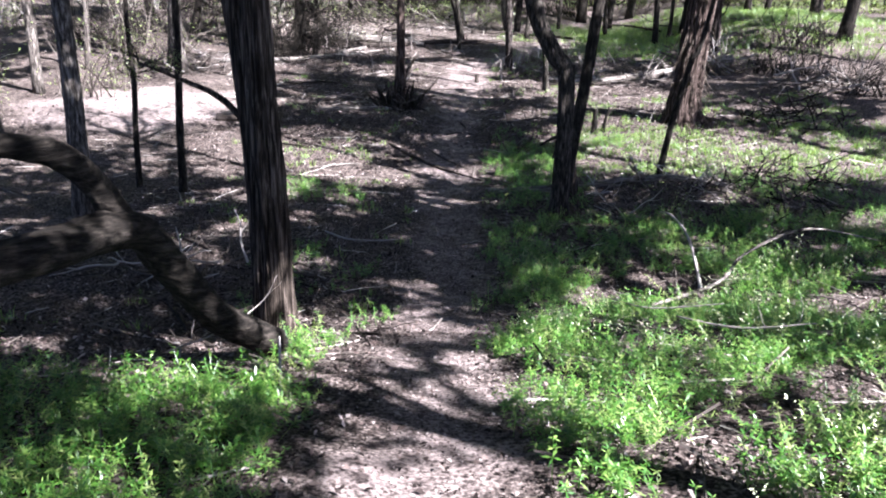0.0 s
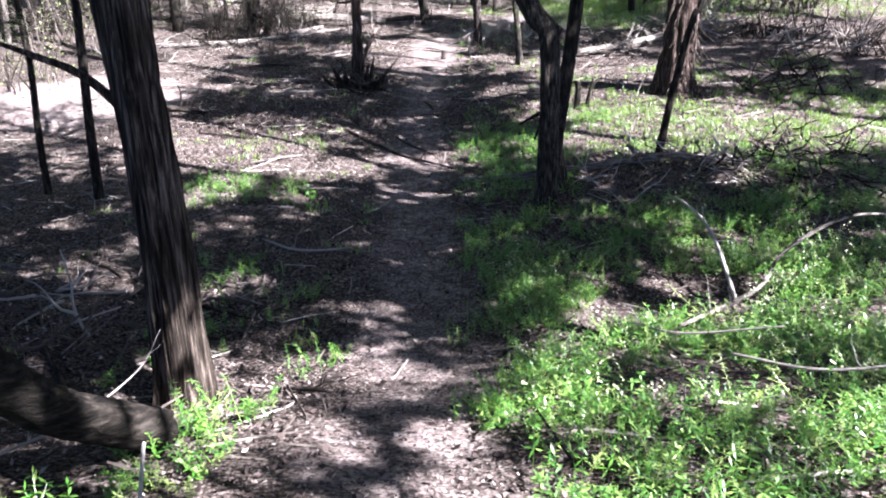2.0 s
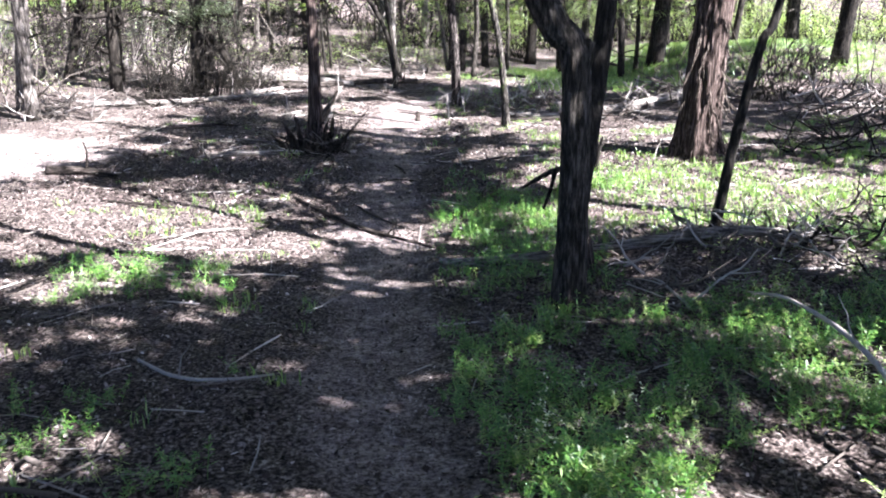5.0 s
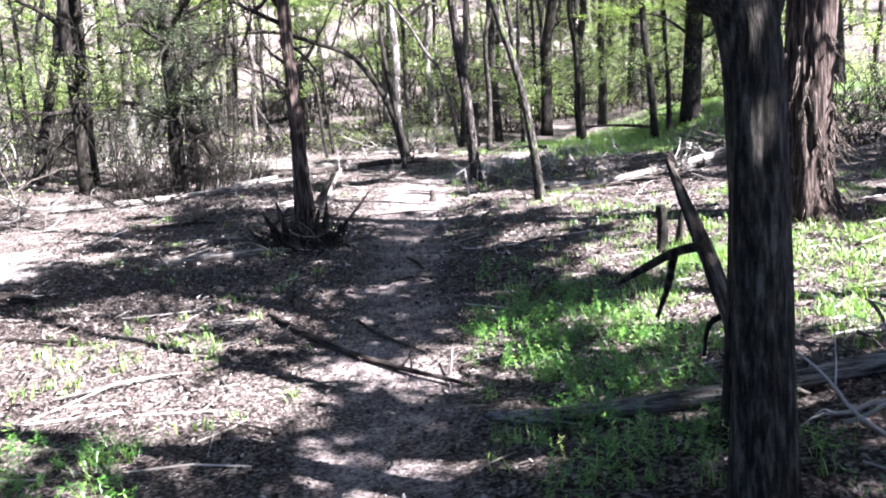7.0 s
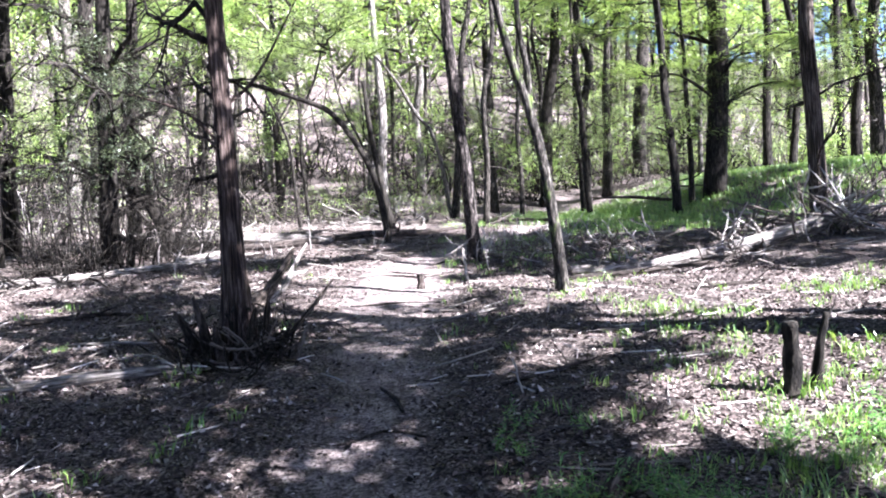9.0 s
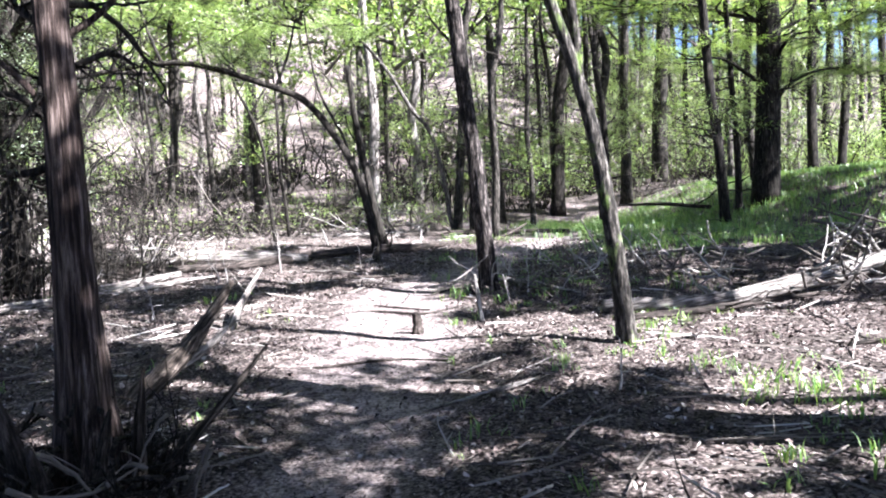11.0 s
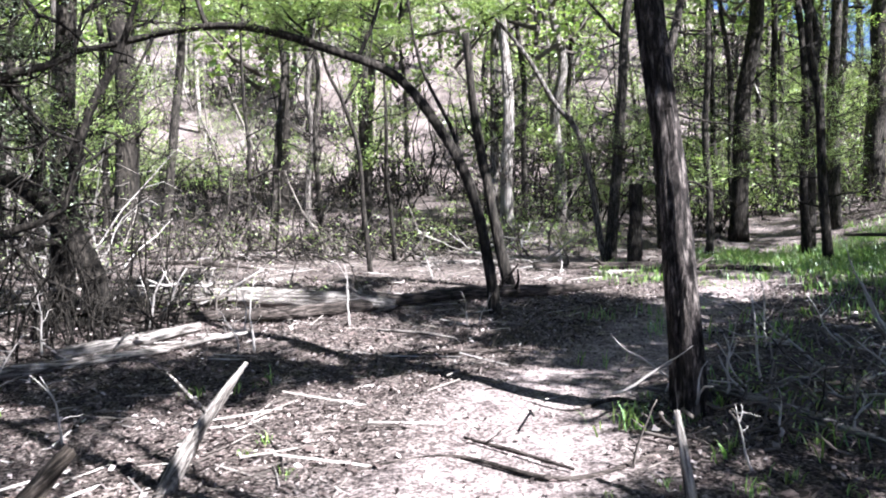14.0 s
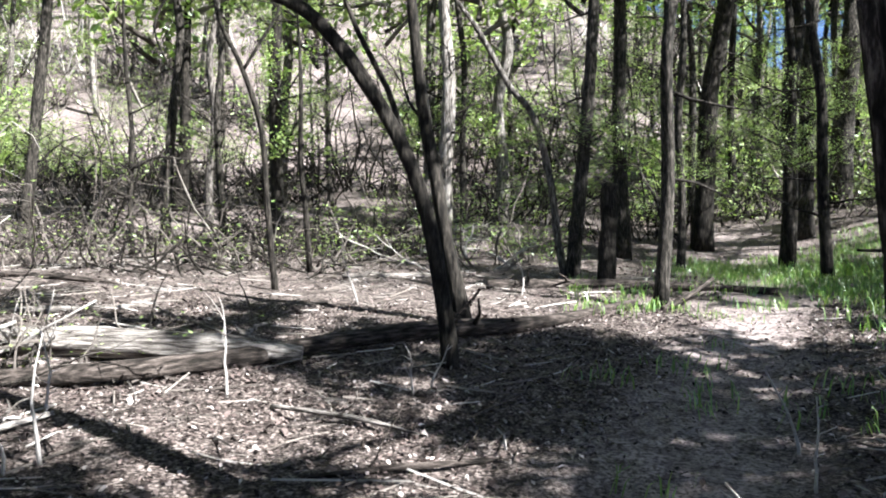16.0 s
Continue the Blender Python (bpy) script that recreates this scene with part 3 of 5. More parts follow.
straight("sapling", "thin crooked sapling with sparse leaves", -1.66, 33.5, 0.045, 4.5, -0.04, 0.0, DARK_BARK, 33, 1, 1.1, 3)
straight("woodland_tree", SLIM, 5.2, 35.5, 0.085, 7.0, 0.01, 0.0, ELM_BARK, 34, 1, 1.8, low=1)
straight("woodland_tree", SLIM, 6.86, 33.1, 0.085, 7.5, -0.04, 0.0, DARK_BARK, 35, 1, 1.8)
straight("woodland_tree", SLIM, 9.07, 38.6, 0.17, 9.0, 0.04, 0.0, ELM_BARK, 36, 2, low=2)
straight("woodland_tree", SLIM, 11.2, 41.0, 0.3, 10.0, 0.04, 0.0, ELM_BARK, 37, 2, low=2)
straight("woodland_tree", SLIM, 7.67, 28.3, 0.1, 7.5, -0.08, 0.0, DARK_BARK, 38, 1, 2.0, low=1)
straight("woodland_tree", SLIM, 8.39, 29.2, 0.065, 6.5, -0.01, 0.0, DARK_BARK, 39, 1, 1.7, low=1)
stout = straight("woodland_tree", "stout dark trunk among green undergrowth", 9.1, 29.4, 0.26, 9.5, 0.08, 0.0, DARK_BARK, 40, 2, 2.4, low=3)
for i, (dx, dy, dz, w) in enumerate(((-1.6, -0.4, 3.2, 1.5), (0.9, -0.8, 3.6, 1.7), (-0.4, 0.6, 4.4, 1.8), (2.6, 0.4, 3.0, 1.6), (-2.8, 0.8, 4.6, 1.6), (3.8, 1.2, 4.4, 1.9), (0.6, 1.4, 5.6, 2.0), (-1.4, 1.8, 6.2, 2.0))):
    part("limb", tube(spine([(0.08 * dz - 0.08, 0, dz - 0.7), (dx * 0.5, dy * 0.5, dz - 0.1), (dx, dy, dz)], 10), (0.05, 0.015), 6), DARK_BARK, stout)
    crown(stout, (dx, dy, dz), w, (0, 2)[i % 2], 70 * i, 0.35)
straight("woodland_tree", SLIM, 13.0, 34.0, 0.14, 8.0, 0.0, 0.0, DARK_BARK, 41, 2, low=2)
straight("woodland_tree", SLIM, 13.8, 34.0, 0.12, 8.0, 0.1, 0.0, DARK_BARK, 42, 1, low=2)
straight("sunlit_cedar", "cedar with a pale sunlit side beside a brush pile", 7.85, 22.6, 0.14, 8.0, -0.05, 0.0, CEDAR_BARK, 43, 1, 2.0, "cedar", 0.2, 14)
straight("woodland_tree", SLIM, 13.0, 25.5, 0.2, 8.5, 0.12, 0.0, DARK_BARK, 44, 2, 2.2, "cedar")
straight("woodland_tree", "big dark trunk hung with vines", -8.1, 34.6, 0.27, 10.0, 0.03, 0.0, DARK_BARK, 45, 2, 2.4, low=2)
straight("woodland_tree", SLIM, -8.3, 36.8, 0.13, 8.0, 0.12, 0.0, ELM_BARK, 46, 2, 1.9, low=1)
straight("sapling", "thin sapling on the slope", -5.8, 36.4, 0.052, 6.0, -0.01, 0.0, DARK_BARK, 47, 1, 1.4, 3)
straight("woodland_tree", SLIM, -5.8, 38.3, 0.117, 8.0, 0.08, 0.0, ELM_BARK, 48, 2, 1.9)
straight("woodland_tree", PALE, -5.3, 40.0, 0.1, 7.0, 0.04, 0.0, PALE_BARK, 49, 1, 1.6)
straight("woodland_tree", SLIM, -4.4, 38.2, 0.08, 7.5, -0.03, 0.0, ELM_BARK, 50, 1, 1.8, low=1)
straight("woodland_tree", "pale bleached trunk on the sunlit slope", 0.68, 37.2, 0.16, 9.0, -0.01, 0.0, DEADWOOD, 51, 1, 2.0, 3, 0.2)
straight("woodland_tree", SLIM, 2.75, 33.6, 0.12, 8.5, 0.085, 0.0, ELM_BARK, 52, 2, 1.9, low=1)
straight("woodland_tree", SLIM, 3.18, 29.9, 0.085, 8.0, 0.066, 0.0, ELM_BARK, 53, 1, 1.9)
straight("woodland_tree", SLIM, 7.16, 40.5, 0.095, 8.0, -0.03, 0.0, ELM_BARK, 54, 1, 1.8, low=1)
straight("woodland_tree", "stout dark leaning trunk", 6.77, 38.9, 0.24, 9.5, 0.09, 0.0, DARK_BARK, 55, 2, 2.3, low=1)
straight("woodland_tree", SLIM, 7.3, 35.4, 0.095, 8.0, -0.02, 0.0, DARK_BARK, 56, 1, 1.8, low=2)
straight("woodland_tree", SLIM, 7.6, 36.2, 0.16, 8.5, 0.03, 0.0, DARK_BARK, 57, 2, 2.0, low=1)

# trees further off, out over the hill, and the wood beside the walk
rng = np.random.RandomState(77)
for i in range(160):
    y = 40 + 56 * rng.rand() ** 1.2
    x = rng.uniform(-0.75, 0.85) * y
    r = 0.05 + 0.13 * rng.rand() ** 2
    kind = int(rng.choice(4, p=(0.36, 0.34, 0.22, 0.08)))
    straight("woodland_tree", PALE if kind > 1 else SLIM, x, y, r, rng.uniform(7, 12), rng.randn() * 0.06, rng.randn() * 0.04, (ELM_BARK, DARK_BARK, PALE_BARK, DEADWOOD)[kind], 100 + i, 2, rng.uniform(2.1, 3.1), 6 + i % 2, low=1 + i % 2, sides=7)
for i, (x, y) in enumerate(((-12, 12), (-13, 22), (-15, 28), (-11, 30), (-17, 17), (-12, 36), (-20, 32), (15, 22), (17, 28), (14, 30), (20, 33), (-10, 25), (-14, 7), (18, 38), (-7.5, 31), (11, 33.5), (-10.5, 38), (-11, 16), (-15, 12), (16, 34), (12.5, 38), (22, 26), (-2.8, 36.5), (0.2, 40.5), (4.6, 37.6))):
    straight("woodland_tree", SLIM, x, y, 0.09 + 0.02 * (i % 5), 8 + i % 3, 0.03 * (i % 3 - 1), 0.0, (ELM_BARK, DARK_BARK, PALE_BARK)[i % 3], 300 + i, 2, 2.3, 4 + i % 2, low=2, sides=8)

for i in range(20):
    y = rng.uniform(44, 74)
    x = y * rng.uniform(0.22, 0.62)
    straight("woodland_tree", SLIM, x, y, rng.uniform(0.08, 0.2), rng.uniform(8, 11), rng.randn() * 0.04, 0.0, (ELM_BARK, DARK_BARK, PALE_BARK)[i % 3], 500 + i, 2, 2.6, 6 + i % 2, low=3, sides=7)

for i in range(18):
    y = rng.uniform(58, 92)
    x = y * rng.uniform(0.16, 0.58)
    straight("woodland_tree", SLIM, x, y, rng.uniform(0.1, 0.18), rng.uniform(12, 15), rng.randn() * 0.03, 0.0, (ELM_BARK, DARK_BARK)[i % 2], 540 + i, 3, 3.2, 6 + i % 2, low=2, sides=7)

for i, (x, y) in enumerate(((12.6, 44.0), (14.6, 46.5), (16.8, 45.0), (15.4, 50.0), (18.8, 49.0), (17.5, 40.5))):
    straight("woodland_tree", SLIM, x, y, 0.11 + 0.02 * (i % 3), 10 + i % 3, 0.01, 0.0, (ELM_BARK, DARK_BARK)[i % 2], 570 + i, 2, 2.6, 6 + i % 2, low=1, sides=8)

# tall trees added unseen on the sunny side, whose crowns dapple the path; clearings stay open to the sun
CLEARINGS = ((-0.1, 4.6, 0.9, 1.5), (2.6, 4.6, 2.4, 2.0), (-1.5, 4.3, 1.0, 0.7), (4.0, 6.4, 1.3, 0.7), (5.4, 13.6, 2.6, 1.7), (-0.2, 12.6, 0.8, 0.8), (-2.3, 13.3, 1.4, 0.9), (-0.3, 21.0, 2.2, 2.0), (1.3, 22.7, 0.8, 0.6), (4.9, 20.8, 1.9, 1.2), (-6.0, 16.4, 2.8, 2.8), (4.2, 17.3, 1.6, 0.7), (4.4, 15.5, 1.4, 0.8), (-1.0, 25.5, 1.2, 0.8), (-2.6, 26.0, 1.3, 1.3), (2.6, 30.8, 2.4, 1.2), (1.4, 6.4, 0.9, 0.5), (-1.3, 6.8, 1.0, 0.6))
sunward = Vector((sun_way.x, sun_way.y)) / sun_way.z
for i, (x, y, h) in enumerate(((9, 1.2, 9), (6.4, 3.4, 8), (11, 5.0, 9), (10.2, 13.0, 9), (12.3, 19.5, 9), (8.3, -4.6, 9), (3.4, -4.2, 8), (-4.0, -3.5, 8), (13.5, 9.5, 10), (9.6, 8.9, 9), (7.2, 6.4, 8), (-6.0, 1.0, 8), (11.5, 16.2, 9), (5.5, -0.2, 8))):
    straight("woodland_tree", SLIM, x, y, 0.12 + 0.02 * (i % 4), h, 0.02, 0.0, (ELM_BARK, DARK_BARK)[i % 2], 400 + i, 0, sides=8)
def hang_shade(px, py, high, wide):
    """A leafy limb added unseen to the nearest tree, placed so that its shadow falls on x, y."""
    spot = Vector((px + sunward.x * high, py + sunward.y * high, at(px, py) + high))
    root, low, top, mat = min(HOSTS, key=lambda h: (h[2].xy - spot.xy).length)
    fork_at = low.lerp(top, 0.35)
    if (fork_at.xy - spot.xy).length > 8.5:
        return
    fork_at.z = min(fork_at.z, spot.z - 0.8)
    bend = fork_at.lerp(spot, 0.5) + Vector((0, 0, 0.35))
    base = Vector(root.location)
    part("limb", tube(spine([fork_at - base, bend - base, spot - base], 8), (0.05, 0.025), 6, 0, 3), mat, root)
    crown(root, spot - base, wide, 8, rng.rand() * 360)


for ty in np.arange(-5.0, 29.0, 1.9):
    for tx in np.arange(-12.0, 9.0, 1.9):
        px, py = tx + rng.uniform(-0.5, 0.5), ty + rng.uniform(-0.5, 0.5)
        if any(((px - cx) / (rx + 0.3)) ** 2 + ((py - cy) / (ry + 0.3)) ** 2 < 1 for cx, cy, rx, ry in CLEARINGS):
            continue
        if px < -4.0 and py > 12.0:
            continue
        hang_shade(px, py, rng.uniform(6.9, 8.4), 1.3 + 0.4 * rng.rand())
# extra unseen crowns added to thicken the shade over the darkest ground
for px, py in ((0.2, 8.6), (1.2, 15.2), (-3.6, 9.4), (1.6, 14.2), (3.4, 22.8), (2.4, 25.8), (1.1, 26.2), (-3.2, 16.2),
               (-3.0, 6.6), (-3.6, 7.6), (-4.6, 10.6), (0.1, 16.4), (3.0, 24.6), (3.2, 26.4), (1.8, 27.3), (-1.6, 28.6), (1.8, 18.6), (-2.2, 19.6), (0.3, 7.3), (1.5, 8.5), (0.4, 10.2), (3.2, 22.5), (-1.2, 9.0), (9.0, 29.0), (10.6, 30.0), (8.2, 31.2), (7.4, 28.4), (11.6, 28.2)):
    hang_shade(px, py, 7.8 + 0.3 * rng.rand(), 1.4)
# small unseen leafy sprays added high up to break the sun on herbs and path
for px, py in ((0.1, 5.3), (-0.1, 4.4), (0.2, 3.5), (1.3, 4.4), (2.2, 5.4), (3.1, 4.2), (2.0, 3.4), (3.6, 5.6), (1.1, 5.7), (2.9, 6.5)):
    hang_shade(px, py, rng.uniform(6.6, 7.6), 0.45 + 0.15 * rng.rand())
# unseen crowns added over the far side of the path to shut out skylight
for ty in np.arange(-6.0, 26.0, 2.3):
    for tx in np.arange(-21.0, -11.5, 2.3):
        if ty < 15 or rng.rand() < 0.5:
            hang_shade(tx + rng.uniform(-0.6, 0.6), ty + 5 + rng.uniform(-0.6, 0.6), rng.uniform(8.0, 9.5), 1.5 + 0.4 * rng.rand())

# ---- thickets on the slope and at the sides ----
def grow_thicket(seed, stems, leaves):
    rng = np.random.RandomState(seed)
    wood, ends = [], []
    for i in range(stems):
        a, d = rng.rand() * 6.283, 1.5 * math.sqrt(rng.rand())
        base = Vector((math.cos(a) * d, math.sin(a) * d, -0.1))
        tall = rng.uniform(0.8, 3.6) * (0.6 if i % 3 else 1.0)
        stem = wander(rng, base, (rng.randn() * 0.35, rng.randn() * 0.35, 1), tall, 6, 0.18)
        wood.append(tube(stem, (0.022, 0.006), 4, seed=i, cap=False))
        for j in range(1, 7):
            b = rng.rand() * 6.283
            twig = wander(rng, stem[j], (math.cos(b), math.sin(b), 0.35 * rng.randn()), 0.75 * rng.rand() + 0.2, 2, 0.4)
            wood.append(tube(twig, (0.008, 0.003), 3, cap=False))
            ends += twig[1:]
    return join(*wood), leaf_cloud(rng, ends, leaves, 0.11, 0.075)


THICKETS = []
for s, stems, leaves, wood_kind in ((61, 26, 6, TWIG), (62, 28, 11, DARK_BARK), (63, 26, 2, PALE_TWIG), (64, 34, 1, TWIG), (65, 40, 1, DARK_BARK)):
    wood, green = grow_thicket(s, stems, leaves)
    THICKETS.append((mesh_of("stem_tangle", wood[0], wood[1], wood_kind), mesh_of("foliage", green[0], green[1], SPRING, False)))


shoots, green = grow_thicket(66, 26, 1)
THICKETS[4] = (THICKETS[4][0], mesh_of("shoot_tangle", shoots[0], shoots[1], DARK_BARK))


def thicket(x, y, wide, tall, which, turn):
    root = tagged(new("thicket"), ("thicket of thin bare stems with sparse young leaves", "tangled grey undergrowth flecked with fresh green leaves", "thicket of bleached stems almost without leaves", "grey thicket of thin stems almost without leaves", "dark tangle of dead leafless stems")[which], "shrub", "thickets under the trees")
    root.matrix_basis = pose(x, y, at(x, y), 0, 0, turn) @ Matrix.Diagonal((wide, wide, tall, 1))
    for name, data in zip(("stem_tangle", "shoot_tangle" if which == 4 else "foliage"), THICKETS[which]):
        tagged(new(name, data), kind="stuff").parent = root
    return root


rng = np.random.RandomState(5)
for i in range(30):
    thicket(rng.uniform(-24, 16), rng.uniform(37.5, 62), rng.uniform(0.8, 1.5), rng.uniform(0.35, 0.9), (0, 2, 4, 4, 3, 0, 1)[i % 7], rng.rand() * 360)
for i in range(84):
    y = rng.uniform(46, 98)
    thicket(rng.uniform(-0.7, 0.5) * y, y, rng.uniform(1.6, 2.6), rng.uniform(1.2, 2.7), (0, 4, 2, 1, 0, 3)[i % 6], rng.rand() * 360)
for i in range(14):
    thicket(rng.uniform(8, 26), rng.uniform(34, 50), rng.uniform(0.8, 1.3), rng.uniform(0.8, 1.4), i % 2, rng.rand() * 360)
for i in range(16):
    thicket(rng.uniform(-18, -7.5), rng.uniform(16, 38), rng.uniform(0.7, 1.2), rng.uniform(0.6, 1.2), 2 + i % 3, rng.rand() * 360)
for x, y, w, t, k in ((-0.75, 17.5, 0.22, 0.26, 4), (-4.6, 24.0, 0.7, 1.0, 4), (-3.6, 25.6, 0.6, 0.7, 4), (-2.8, 26.9, 0.6, 0.35, 3), (2.9, 22.9, 0.5, 0.25, 3), (7.4, 22.2, 0.7, 0.4, 3), (-2.6, 34.6, 1.2, 0.7, 3), (-5.0, 36.8, 1.2, 0.6, 3), (3.5, 10.4, 0.5, 0.16, 3), (-0.6, 37.5, 1.0, 0.5, 4), (1.8, 37.5, 0.9, 0.9, 0), (-6.8, 29.5, 0.9, 0.8, 2), (9.5, 21.5, 0.7, 0.5, 4), (-9.6, 14.6, 0.7, 0.6, 2), (11.2, 25.0, 0.8, 0.6, 4), (10.5, 19.0, 0.9, 0.5, 4), (-6.5, 34.0, 1.0, 0.7, 3), (-7.5, 37.0, 1.2, 0.7, 4), (-3.6, 38.5, 1.2, 0.6, 4), (-1.2, 37.6, 1.1, 0.6, 4), (2.0, 41.5, 1.4, 0.8, 4), (5.2, 40.0, 1.2, 0.7, 4), (-9.0, 42.0, 1.5, 0.9, 4), (-5.0, 44.5, 1.6, 0.8, 4), (0.5, 47.0, 1.6, 0.9, 4), (8.5, 43.0, 1.3, 0.8, 4), (-13.0, 40.0, 1.5, 0.9, 4)):
    thicket(x, y, w, t, k, 50 * x)


# ---- logs, branches and stumps ----
def on(x, y, up=0.0):
    return Vector((x, y, at(x, y) + float(bumps(x, y)) + up))


def log(name, label, points, radii, mat, seed, sides=14, rings=36, ridge=0.12, stubs=0, category="log", absolute=False, sawn=None):
    """A fallen log or branch along (x, y, height above the ground) points."""
    rng = np.random.RandomState(seed)
    pts = [Vector(p) for p in points] if absolute else [on(*p) for p in points]
    base = pts[0].copy()
    root = tagged(new(name), label, category)
    turn = (pts[-1] - pts[0]).to_track_quat("Z", "Y").to_matrix()
    root.matrix_basis = Matrix.Translation(base) @ turn.to_4x4()
    line = spine([turn.transposed() @ (p - base) for p in pts], rings)
    part("wood", tube(line, radii, sides, ridge, seed, 0, 0.05, lobes=5), mat, root)
    if sawn is not None:
        back = (line[0] - line[1]).normalized()
        part("sunlit_sawn_end", tube([line[0] - back * 0.01, line[0] + back * 0.006], (radii[0] * 0.93, radii[0] * 0.9), sides, 0, seed), sawn, root, "sawn end with sunlight put into its pale colour")
    for i in range(stubs):
        k = int(rng.randint(3, rings - 3))
        way = turn.transposed() @ Vector((rng.randn(), rng.randn(), abs(rng.randn()) + 0.3))
        r = float(np.interp(k / rings, np.linspace(0, 1, len(radii)), radii))
        part("side_branch", tube(wander(rng, line[k], way, 0.16 + 0.35 * rng.rand(), 5, 0.25), (r * 0.4, r * 0.12), 6, 0, seed + i), mat, root)
    return root


# the log's shade is in its dark bark, the sun on its end in pale wood
log("fallen_log", "bent fallen log, shade put into its dark bark, resting on its sawn end", [(-1.1, 4.84, -0.86), (-1.24, 4.6, -0.66), (-1.37, 4.4, -0.46), (-1.51, 4.1, -0.03), (-1.59, 3.8, 0.28), (-1.73, 3.3, 0.33), (-1.9, 2.9, 0.34), (-2.4, 2.1, 0.25), (-3.3, 1.0, -0.1)],
    (0.11, 0.105, 0.1, 0.09, 0.08, 0.07), DARK_BARK, 1, 20, 60, 0.16, 0, absolute=True, sawn=DEADWOOD)
log("fallen_branch", "crooked dark branch propped above the fallen log", [(-1.6, 3.82, 0.24), (-1.68, 3.7, 0.5), (-1.74, 3.55, 0.68), (-1.84, 3.4, 0.77), (-2.1, 3.1, 0.8), (-2.7, 2.3, 0.55), (-3.6, 1.3, -0.1)], (0.075, 0.065, 0.06, 0.05, 0.035), DARK_BARK, 2, 14, 50, 0.1, absolute=True)
log("fallen_branch", "grey weathered pole lying behind the forked tree", [(0.78, 11.6, 0.03), (1.15, 11.36, 0.05), (2.1, 10.98, 0.07), (3.3, 10.7, 0.1), (4.2, 10.5, 0.12)], (0.035, 0.05, 0.052, 0.045, 0.03), DEADWOOD, 3, 12, 40, stubs=2)
log("fallen_branch", "dark curved branch lying across the footpath", [(-0.92, 14.2, 0.02), (-0.5, 13.55, 0.02), (-0.04, 13.02, 0.02), (0.77, 12.16, 0.01)], (0.02, 0.028, 0.024, 0.012), ROTTEN, 4, 8, stubs=2)
log("fallen_branch", "thin dark stick lying across the footpath", [(-0.1, 13.9, 0.015), (0.1, 13.5, 0.02), (0.47, 12.96, 0.015)], (0.01, 0.016, 0.008), ROTTEN, 5, 8)
log("fallen_branch", "thin curved grey stick on the leaf litter", [(-1.4, 9.25, 0.02), (-1.1, 8.98, 0.02), (-0.8, 8.84, 0.02), (-0.46, 8.87, 0.03)], (0.01, 0.013, 0.012, 0.006), PALE_TWIG, 6, 8, stubs=1)
log("fallen_log", "short dark rotten log in the sunlit clearing", [(-4.5, 15.5, 0.05), (-4.0, 15.42, 0.05), (-3.45, 15.3, 0.03)], (0.07, 0.06, 0.04), ROTTEN, 7, stubs=2)
log("fallen_log", "long bleached fallen log in sunlight", [(2.95, 21.2, 0.08), (4.2, 21.3, 0.1), (5.3, 21.4, 0.12), (6.6, 21.6, 0.14), (8.2, 22.0, 0.32)], (0.06, 0.075, 0.085, 0.1, 0.12), DEADWOOD, 8, 18, 50, 0.2, 5)
log("fallen_branch", "dark branch lying under the bleached log", [(2.9, 20.7, 0.03), (4.0, 20.75, 0.06), (5.2, 20.9, 0.04)], (0.03, 0.04, 0.02), ROTTEN, 9, 8, stubs=4)
log("fallen_log", "pale barkless log lying beyond the path", [(-4.0, 27.0, 0.1), (-2.6, 26.95, 0.12), (-1.3, 26.92, 0.13), (-0.6, 26.95, 0.1)], (0.08, 0.11, 0.1, 0.06), DEADWOOD, 10, 18, 40, 0.22, 3)
log("fallen_log", "long dark rotten log running under the arching tree", [(-3.4, 25.9, 0.05), (-1.5, 26.55, 0.07), (0.2, 27.75, 0.09), (1.6, 28.7, 0.07), (2.9, 30.0, 0.05)], (0.05, 0.075, 0.085, 0.08, 0.05), ROTTEN, 11, 14, 50, 0.14, 5)
log("fallen_log", "bleached short log on the sunlit litter", [(-3.2, 24.2, 0.06), (-2.85, 24.8, 0.07), (-2.45, 25.5, 0.05)], (0.06, 0.075, 0.05), DEADWOOD, 12, 12, 30, 0.2, 1)
log("fallen_branch", "bleached forked branch on the leaf litter", [(-2.9, 23.8, 0.04), (-2.3, 24.7, 0.05), (-1.9, 25.5, 0.03)], (0.02, 0.03, 0.015), DEADWOOD, 13, 8, stubs=3)
log("broken_snag", "splintered pale snag leaning out of the ground", [(-1.0, 21.6, -0.05), (-0.9, 21.75, 0.18), (-0.78, 21.9, 0.38), (-0.67, 22.05, 0.57)], (0.05, 0.042, 0.03, 0.01), DEADWOOD, 14, 14, 26, 0.3, 2, "snag")
log("broken_snag", "broken log leaning up with a forked end", [(-1.25, 18.9, -0.05), (-1.0, 19.5, 0.18), (-0.86, 19.95, 0.4), (-0.68, 20.33, 0.68)], (0.085, 0.07, 0.055, 0.022), CEDAR_BARK, 15, 16, 30, 0.25, 0, "snag")
log("broken_snag", "short pale fork of a leaning broken log", [(-1.02, 19.5, 0.12), (-0.86, 20.0, 0.2), (-0.74, 20.3, 0.28)], (0.045, 0.035, 0.02), DEADWOOD, 16, 14, 20, 0.25, 0, "snag")
snag = log("leaning_snag", "broken grey snag leaning over green undergrowth", [(1.97, 10.45, -0.05), (1.96, 10.85, 0.42), (1.95, 11.2, 0.78), (1.95, 11.75, 1.3)], (0.058, 0.05, 0.042, 0.016), CEDAR_BARK, 17, 16, 40, 0.3, 0, "snag")
